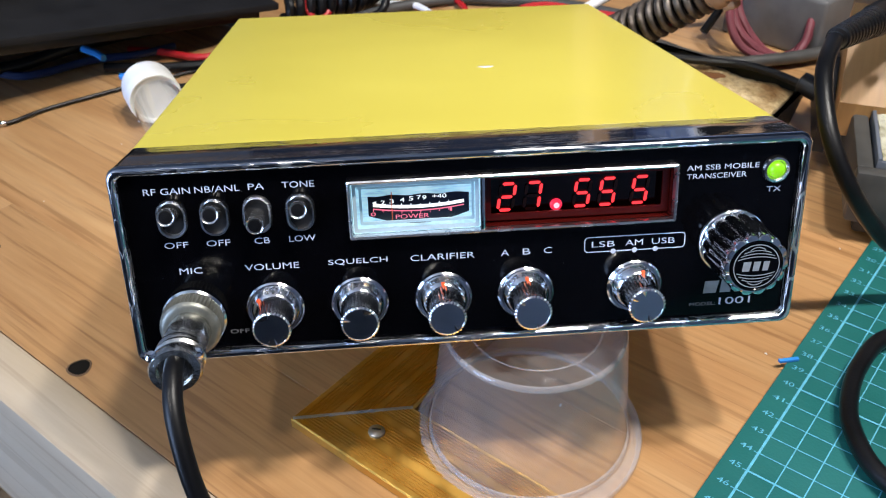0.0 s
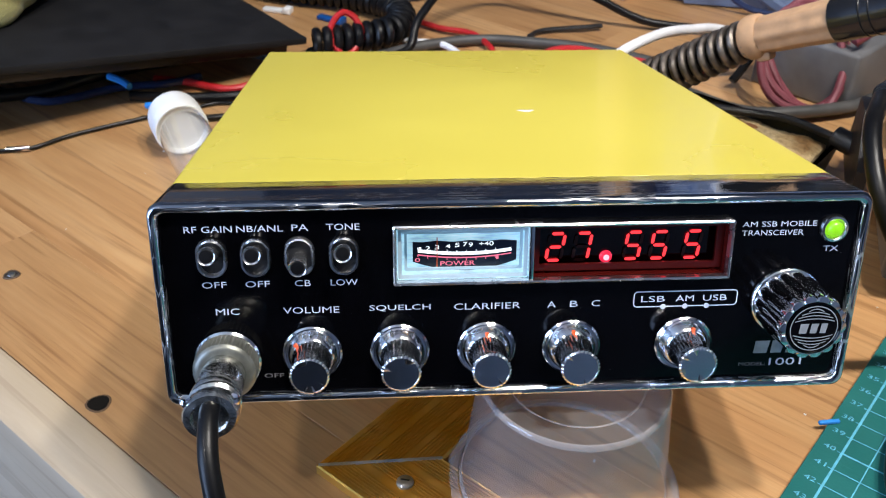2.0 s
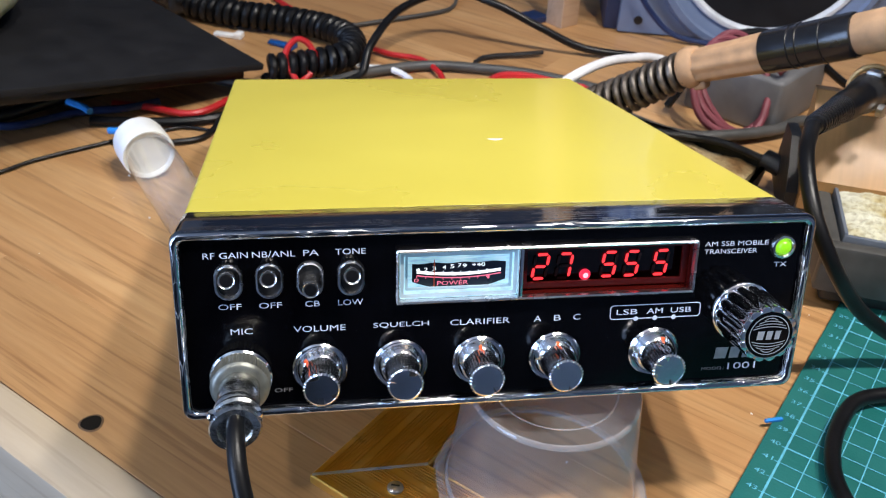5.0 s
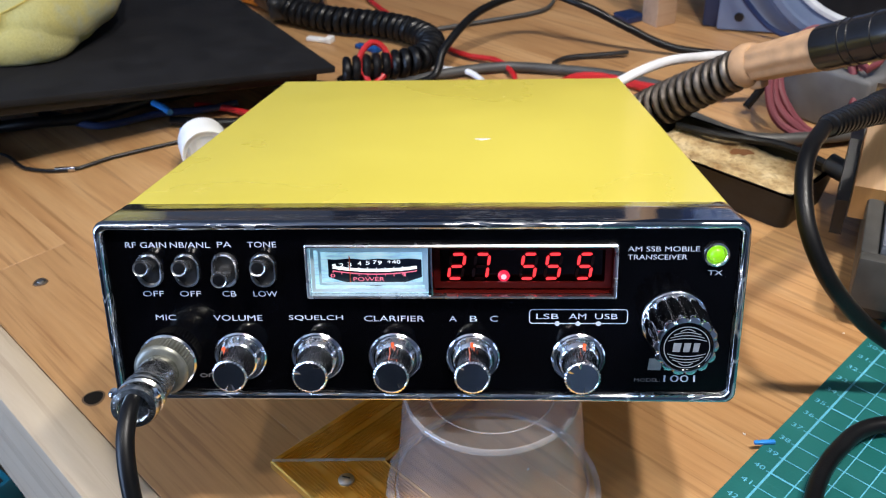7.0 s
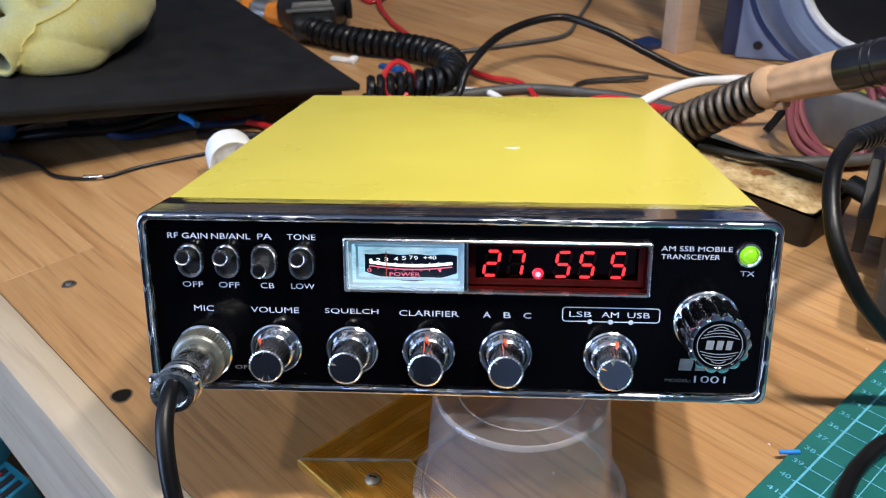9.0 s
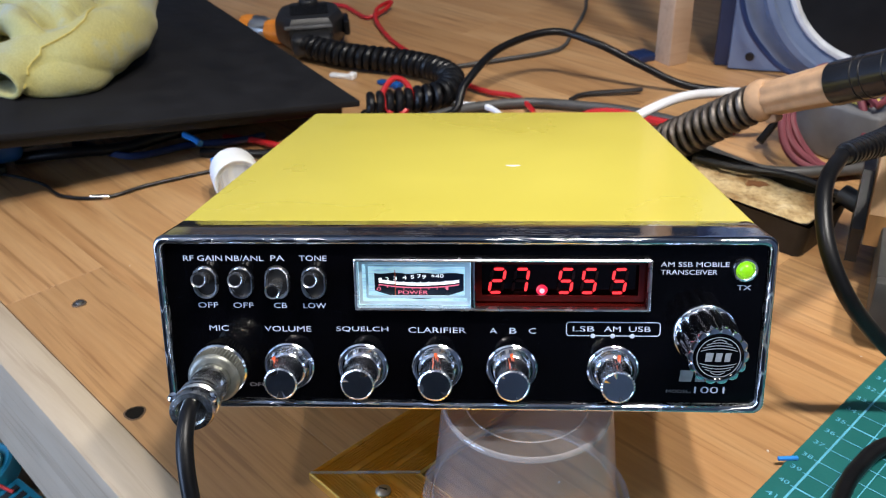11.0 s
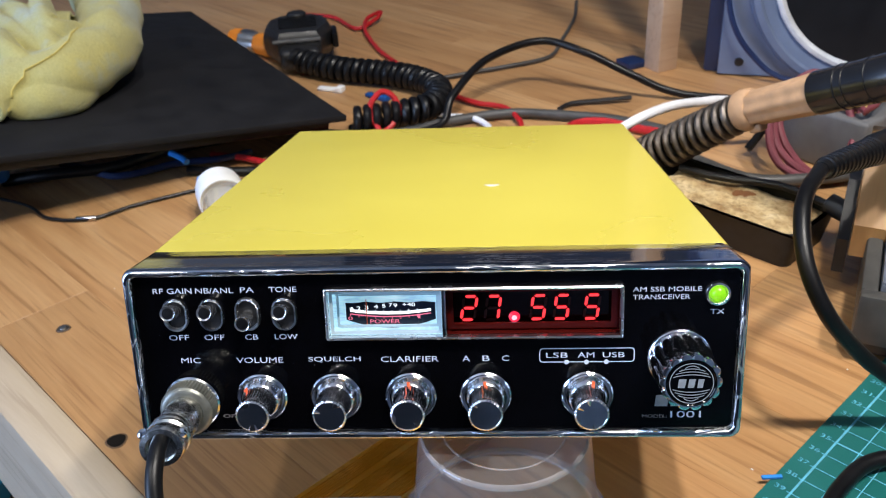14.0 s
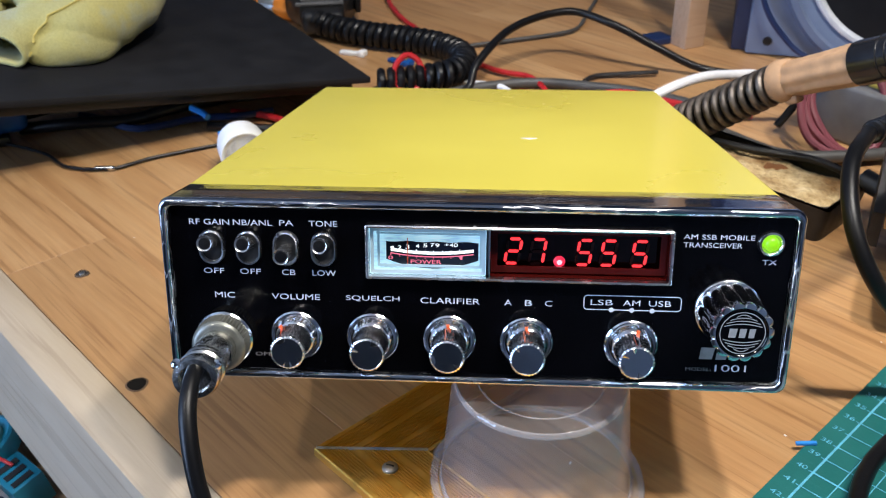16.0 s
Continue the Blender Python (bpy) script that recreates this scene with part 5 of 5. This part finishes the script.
loose_wire("black_stick", ((0.074, 0.447, 0.003), (0.086, 0.459, 0.003), (0.120, 0.463, 0.004), (0.134, 0.466, 0.004)), 0.0019, BLACK_PLASTIC, "thin black plastic tool on the worktop", "tool")
for x, y, r, mt, nm in ((-0.1205, 0.510, -19, WHITE_PLASTIC, "white"), (-0.0770, 0.489, -35, BLUE_TOOL, "blue")):
    clip = part("plastic_clip", joined(block(-0.012, 0.012, -0.0035, 0.0035, 0, 0.0035, 0.0012), block(0.006, 0.0125, -0.0045, 0.0045, 0.0, 0.0055, 0.0012)), mt, None, at=pose(x, y, 0, 0, 0, r))
    tagged(clip, nm + " plastic clip lying beside the coiled lead", "clip")

# ---------------------------------------------------------------- behind the radio, right
post = structure("shelf_post", block(-0.0105, 0.0105, -0.010, 0.010, 0, 0.42, 0.0008), POST, "planed softwood post standing on the bench", "post", True, pose(0.171, 0.546, 0, 0, 0, 30))
foot = part("corner_wedge", block(-0.014, 0.006, -0.010, 0.010, 0, 0.006, 0.001), BLUE_WIRE, None, at=pose(0.150, 0.556, 0, 0, 0, 30))
tagged(foot, "small dark blue wedge at the post's foot", "wedge")

SPK = pose(0.205, 0.530, 0, 0, 0, -14)
spk = thing("loudspeaker", SPK, "silver-blue loudspeaker cabinet with a large black cone", "loudspeaker")
part("cabinet", block(0, 0.24, 0.004, 0.20, 0, 0.30, 0.003), SPK_DARK, spk, "dark blue vinyl cabinet")
part("baffle", block(0.012, 0.238, -0.004, 0.004, 0.001, 0.298, 0.002), SPK_BLUE, spk, "silver-blue front baffle")
cone_at = Matrix.Translation((0.132, -0.004, 0.094)) @ UPRIGHT
part("rim", lathe([(0.104, 0), (0.104, 0.004), (0.101, 0.008), (0.096, 0.009), (0.094, 0.006), (0.088, 0.005), (0.084, 0.002)], 72), SPK_BLUE, spk, "stepped silver-blue rim", True, cone_at)
part("surround", lathe([(0.0845, 0.002), (0.083, 0.0060), (0.080, 0.0066), (0.078, 0.0045), (0.0765, 0.002)], 72), SPK_WHITE, spk, "pale ring round the cone", True, cone_at)
part("cone", lathe([(0.077, 0.0035), (0.060, 0.0015), (0.035, 0.0008), (0.0001, 0.0012)], 72), SPK_CONE, spk, "black cone", True, cone_at)
for x, z in ((0.029, 0.013), (0.029, 0.285)):
    part("baffle_screw", lathe([(0.0038, 0), (0.0036, 0.001), (0.0001, 0.0012)], 18), BLACK_PLASTIC, spk, "", True, Matrix.Translation((x, -0.004, z)) @ UPRIGHT)
loose_wire("speaker_lead", ((0.212, 0.518, 0.09), (0.222, 0.512, 0.048), (0.240, 0.506, 0.022), (0.262, 0.498, 0.006), (0.30, 0.48, 0.004)), 0.0024, BLUE_WIRE, "dark blue speaker lead hanging before the baffle", "cable")

# soldering iron in its spring holder
iron_a, iron_d = Vector((0.170, 0.270, 0.0705)), Vector((0.0275, -0.0345, 0.0230)).normalized()
holder = thing("iron_holder", Matrix.Translation((0.135, 0.300, 0)), "black cast base with a heat-stained spring iron holder", "soldering stand")
hinv = holder.matrix_basis.inverted()
spring_line = [hinv @ p for p in glide([(0.116, 0.318, 0.014), (0.130, 0.305, 0.030), (0.150, 0.288, 0.050), tuple(iron_a)], 10)]
part("spring", tube(helix(spring_line, lambda t: 0.0124 - 0.0026 * t, 0.0064, 16), 0.0023, 9), RUSTY, holder, "brown heat-stained coil spring")
part("sleeve", tube(spring_line, 0.0075, 14), CAST, holder)
part("foot", joined(block(-0.030, 0.026, -0.012, 0.030, 0, 0.012, 0.003), block(-0.018, 0.002, 0.000, 0.024, 0.010, 0.024, 0.004)), CAST, holder)
iron = thing("soldering_iron", Matrix.Translation(iron_a) @ iron_d.to_track_quat("Z", "Y").to_matrix().to_4x4(), "soldering iron with tan foam handle and black tape", "soldering iron")
part("collar", lathe([(0.0090, -0.004), (0.0118, -0.003), (0.0126, 0.0), (0.0122, 0.005), (0.0106, 0.007)], 36), HANDLE, iron)
part("handle", lathe([(0.0104, 0.004), (0.0100, 0.010), (0.0104, 0.030), (0.0112, 0.050), (0.0110, 0.053)], 64, lambda a, s: 1 + 0.055 * math.cos(8 * a)), HANDLE, iron, "tan ridged foam handle")
part("grip", lathe([(0.0112, 0.0495), (0.0120, 0.0500), (0.0123, 0.0520), (0.0121, 0.060), (0.0122, 0.080), (0.0123, 0.099), (0.0119, 0.1005), (0.0105, 0.1010)], 36), SHRINK, iron, "black tape-wrapped grip")
for k in (0.066, 0.071, 0.084):
    part("tape_edge", lathe([(0.0120, k), (0.0125, k + 0.0006), (0.0120, k + 0.0012)], 36), BLACK_RUBBER, iron)
part("tail", lathe([(0.0105, 0.100), (0.0110, 0.102), (0.0112, 0.125), (0.0105, 0.148), (0.0060, 0.156)], 36), HANDLE, iron, "tan plastic tail of the handle")
part("lug", block(-0.004, 0.004, -0.0142, -0.009, 0.001, 0.010, 0.0020), HANDLE, iron)
lead_end = iron.matrix_basis @ Vector((0, 0, 0.150))
loose_wire("iron_lead", (tuple(lead_end), tuple(lead_end + iron_d * 0.03), (0.33, 0.13, 0.12), (0.38, 0.18, 0.05), (0.36, 0.27, 0.008), (0.30, 0.322, 0.008), (0.263, 0.310, 0.008), (0.229, 0.303, 0.008), (0.190, 0.304, 0.008), (0.160, 0.336, 0.008), (0.14, 0.37, 0.006)), 0.0040, GREY_RUBBER, "thick grey lead of the soldering iron", "cable", 12)

TRAY = Matrix.Translation((0.172, 0.248, 0)) @ BENCH
tray = thing("sponge_tray", TRAY, "black metal tray with a scorched tip-cleaning sponge", "sponge tray")


def open_tray(x0, x1, y0, y1, h, wall, slope=0.004):
    out_low, out_top = [(x0 + slope, y0 + slope, 0), (x1 - slope, y0 + slope, 0), (x1 - slope, y1 - slope, 0), (x0 + slope, y1 - slope, 0)], [(x0, y0, h), (x1, y0, h), (x1, y1, h), (x0, y1, h)]
    in_top = [(x0 + wall, y0 + wall, h), (x1 - wall, y0 + wall, h), (x1 - wall, y1 - wall, h), (x0 + wall, y1 - wall, h)]
    in_low = [(x0 + wall + slope, y0 + wall + slope, 0.003), (x1 - wall - slope, y0 + wall + slope, 0.003), (x1 - wall - slope, y1 - wall - slope, 0.003), (x0 + wall + slope, y1 - wall - slope, 0.003)]
    v = out_low + out_top + in_top + in_low
    f = [(3, 2, 1, 0), (12, 13, 14, 15)]
    for a in (0, 4, 8):
        f += [(a + k, a + (k + 1) % 4, a + 4 + (k + 1) % 4, a + 4 + k) for k in range(4)]
    bm = bmesh.new()
    vs = [bm.verts.new(p) for p in v]
    for q in f:
        bm.faces.new([vs[k] for k in q])
    upright = [e for e in bm.edges if abs(e.verts[0].co.z - e.verts[1].co.z) > 0.01]
    bmesh.ops.bevel(bm, geom=upright, offset=0.005, segments=4, profile=0.5, affect="EDGES")
    return from_bm(bm)


def lumpy(x0, x1, y0, y1, z0, z1, rough, seed, nx=44, ny=30):
    """A worn sponge: a block whose top and sides are uneven."""
    verts, faces = [], []
    for j in range(ny + 1):
        for i in range(nx + 1):
            fx, fy = i / nx, j / ny
            edge = min(fx, 1 - fx, fy, 1 - fy) * 8
            z = z1 - 0.003 * max(0, 1 - edge) ** 2 + rough * noise.noise(Vector((fx * 7 + seed, fy * 5, 0))) + rough * 0.5 * noise.noise(Vector((fx * 21, fy * 17 + seed, 3)))
            verts.append((x0 + (x1 - x0) * fx, y0 + (y1 - y0) * fy, z))
    row = nx + 1
    for j in range(ny):
        for i in range(nx):
            faces.append((j * row + i, j * row + i + 1, (j + 1) * row + i + 1, (j + 1) * row + i))
    border = [i for i in range(row)] + [j * row + nx for j in range(1, ny + 1)] + [ny * row + i for i in range(nx - 1, -1, -1)] + [j * row for j in range(ny - 1, 0, -1)]
    base = len(verts)
    verts += [(verts[b][0], verts[b][1], z0) for b in border]
    m = len(border)
    for k in range(m):
        k2 = (k + 1) % m
        faces.append((border[k], base + k, base + k2, border[k2]))
    return verts, faces


part("tray", open_tray(-0.064, 0.043, -0.026, 0.028, 0.0225, 0.003), CAST, tray)
part("sponge", lumpy(-0.058, 0.036, -0.021, 0.023, 0.003, 0.0205, 0.0022, 2.0), SPONGE, tray, "burnt cream sponge")
part("burn_mark", lathe([(0.0062, 0.0190), (0.0050, 0.0208), (0.0001, 0.0212)], 26, lambda a, s: 1 + 0.25 * math.sin(2 * a + 1) + 0.12 * math.sin(5 * a)), plain("scorched_brown", (0.22, 0.09, 0.03), 0.9), tray, "brown scorch mark", True, Matrix.Translation((-0.008, 0.010, 0)))
loose_wire("steel_rod", ((0.140, 0.290, 0.024), (0.160, 0.272, 0.026), (0.193, 0.256, 0.027), (0.214, 0.232, 0.026), (0.222, 0.222, 0.024)), 0.0024, CAST, "black metal rod across the sponge tray", "rod")
rest = part("rod_knob", lathe([(0.004, 0), (0.0062, 0.001), (0.0062, 0.014), (0.004, 0.015)], 18), BLACK_PLASTIC, None, at=Matrix.Translation((0.214, 0.236, 0.026)) @ Vector((0.5, -0.62, -0.12)).to_track_quat("Z", "Y").to_matrix().to_4x4())
tagged(rest, "black plastic knob on the end of a rod", "knob")
loop = []
for k in range(64):
    a = 2 * math.pi * k / 20
    loop.append((0.231 + 0.030 * math.cos(a) * 0.9 + 0.005 * (k // 20), 0.326 + 0.020 * math.sin(a) + 0.006 * (k // 20), 0.0315 + 0.027 * math.sin(a) + 0.002 * math.sin(k)))
loop += [(0.262, 0.322, 0.046), (0.285, 0.345, 0.060), (0.30, 0.37, 0.062), (0.33, 0.40, 0.04), (0.36, 0.42, 0.006)]
tagged(part("red_lead", tube(glide(loop, 3), 0.0027, 9), PINK_WIRE), "loops of dull dark red silicone cable", "cable")
box = thing("grey_meter", pose(0.268, 0.345, 0, 0, 0, 40), "grey plastic instrument case with a yellow label", "instrument")
part("case", block(-0.024, 0.060, -0.020, 0.050, 0, 0.040, 0.003, 3), GREY_PANEL, box)
part("label_patch", block(-0.014, 0.006, -0.004, 0.010, 0.0402, 0.0408), plain("yellow_label", (0.60, 0.50, 0.10), 0.5), box, "worn yellow label")
loose_wire("black_lead", ((0.20, 0.355, 0.006), (0.24, 0.372, 0.050), (0.29, 0.370, 0.052), (0.34, 0.36, 0.02), (0.38, 0.34, 0.004)), 0.0030, BLACK_RUBBER, "black lead over the instrument case", "cable")

# soldering station with sponge, at the mat's far end
ST = pose(0.191, 0.119, 0.0031, 0, 0, -23)
station = thing("soldering_station", ST, "black soldering stand with a stained sponge and a brown sloping shield", "soldering stand")
part("foot", block(0.004, 0.118, 0.006, 0.126, 0, 0.010, 0.002), BLACK_PLASTIC, station)
part("base", joined(block(-0.002, 0.122, 0.000, 0.008, 0.009, 0.036, 0.002), block(-0.002, 0.006, 0.006, 0.130, 0.009, 0.0365, 0.002), block(0.004, 0.122, 0.006, 0.130, 0.009, 0.024, 0.002)), GREY_RUBBER, station)
part("tray_rim", joined(block(0.0065, 0.0085, 0.0085, 0.060, 0.024, 0.0400, 0.0006), block(0.0065, 0.118, 0.0082, 0.0102, 0.024, 0.0385, 0.0006)), CASE_GREY, station, "grey-blue tray rim")
part("sponge", lumpy(0.009, 0.116, 0.0106, 0.058, 0.024, 0.0410, 0.0024, 7.0), MOSS, station, "stained yellow-grey sponge")
wedge_v = [(x, y, z) for x in (-0.0095, 0.122) for y, z in ((0.057, 0.024), (0.057, 0.042), (0.098, 0.078), (0.104, 0.078), (0.104, 0.024))]
wedge_f = [(0, 1, 2, 3, 4), (9, 8, 7, 6, 5)] + [(k, 5 + k, 5 + (k + 1) % 5, (k + 1) % 5) for k in range(5)]
part("shield", (wedge_v, wedge_f), SHIELD, station, "heat-tinted brown sloping shield", False)
side_v = [(x, y, z) for x in (-0.0160, -0.0100) for y, z in ((0.062, 0.010), (0.062, 0.030), (0.094, 0.050), (0.120, 0.047), (0.124, 0.010))]
part("side_bracket", (side_v, wedge_f), BLACK_PLASTIC, station, "black side bracket", False)
ax_a, ax_b = Vector((0.240, 0.193, 0.0890)), Vector((0.159, 0.115, 0.1062))
pen_at = Matrix.Translation(ax_a) @ (ax_b - ax_a).to_track_quat("Z", "Y").to_matrix().to_4x4()
plen = (ax_b - ax_a).length
pen = thing("soldering_pencil", pen_at, "black soldering pencil in a brass ring holder", "soldering iron")
part("barrel", lathe([(0.006, -0.030), (0.0092, -0.027), (0.0100, -0.004), (0.0102, 0.010), (0.0094, 0.024), (0.0086, 0.030)], 32), BLACK_PLASTIC, pen)
part("clip", block(-0.004, 0.004, 0.0085, 0.0115, 0.004, 0.014, 0.001), STEEL, pen)
boot = [(0.0088, 0.028), (0.0080, 0.036), (0.0074, plen - 0.050)]
for k in range(13):
    z = plen - 0.048 + 0.046 * k / 13
    r = 0.0068 - 0.0020 * k / 13
    boot += [(r, z), (r, z + 0.0017), (r - 0.0008, z + 0.0020), (r - 0.0008, z + 0.0030)]
part("strain_relief", lathe(boot + [(0.0036, plen)], 28), BLACK_RUBBER, pen, "ribbed black strain relief")
ring_pts = [Vector((0.0122 * math.cos(a), 0.0122 * math.sin(a), -0.002 + 0.0012 * a)) for a in [k * 2 * math.pi / 24 for k in range(30)]]
part("holder_ring", tube(ring_pts, 0.0016, 8), BRASS, pen, "brass wire ring")
part("cable_tab", lathe([(0.0035, 0), (0.0035, 0.003), (0.0001, 0.0032)], 14), STEEL, pen, "", True, Matrix.Translation((0.010, -0.004, 0.026)) @ pose(0, 0, 0, 0, 80, 0))
stem = [pen_at.inverted() @ Vector(p) for p in ((0.2440, 0.1960, 0.0780), (0.2470, 0.2000, 0.0740), (0.2480, 0.2020, 0.0600))]
part("holder_stem", tube(glide(stem, 6), 0.0020, 8), STEEL, pen)
loose_wire("pencil_lead", (tuple(ax_b), (0.1485, 0.0985, 0.1040), (0.1435, 0.0850, 0.0980), (0.1430, 0.0700, 0.0860), (0.1505, 0.0605, 0.0700), (0.1665, 0.0630, 0.0500), (0.1825, 0.0660, 0.0350), (0.205, 0.068, 0.020), (0.235, 0.064, 0.0085), (0.252, 0.052, 0.0080), (0.246, 0.040, 0.0080), (0.215, 0.044, 0.0080), (0.178, 0.0455, 0.0080), (0.157, 0.0305, 0.0080), (0.1425, 0.0095, 0.0080), (0.1378, -0.0090, 0.0080), (0.1400, -0.0250, 0.0080), (0.152, -0.048, 0.0080), (0.185, -0.070, 0.0080), (0.23, -0.075, 0.0080)), 0.0034, BLACK_RUBBER, "thick dark cable looped over the cutting mat", "cable", 14)

# ---------------------------------------------------------------- the worktop's staves
rnd = random.Random(3)
WIDTH, END_A, END_B, FRONT, BACK = 0.0565, -1.39, 1.59, -0.064, 0.99
stave_meshes = {}


def stave_mesh(length, width):
    key = (round(length, 3), round(width, 4))
    if key not in stave_meshes:
        g = block(0.00002, length - 0.00002, 0.00002, width - 0.00002, -0.004, 0.0, 0.00008, 1)
        me = bpy.data.meshes.new("stave")
        me.from_pydata([tuple(v) for v in g[0]], [], g[1])
        me.materials.append(OAK)
        stave_meshes[key] = me
    return stave_meshes[key]


d = FRONT
while d < BACK - 0.001:
    s, width = END_A, min(WIDTH, BACK - d)
    length = rnd.choice((0.10, 0.18, 0.26, 0.34))
    while s < END_B - 0.001:
        length = min(length, END_B - s)
        ob = new("stave", stave_mesh(length, width))
        ob.matrix_basis = Matrix.Translation((s, d, 0))
        ob.parent = worktop
        s += length
        length = rnd.choice((0.30, 0.38, 0.46))
    d += width
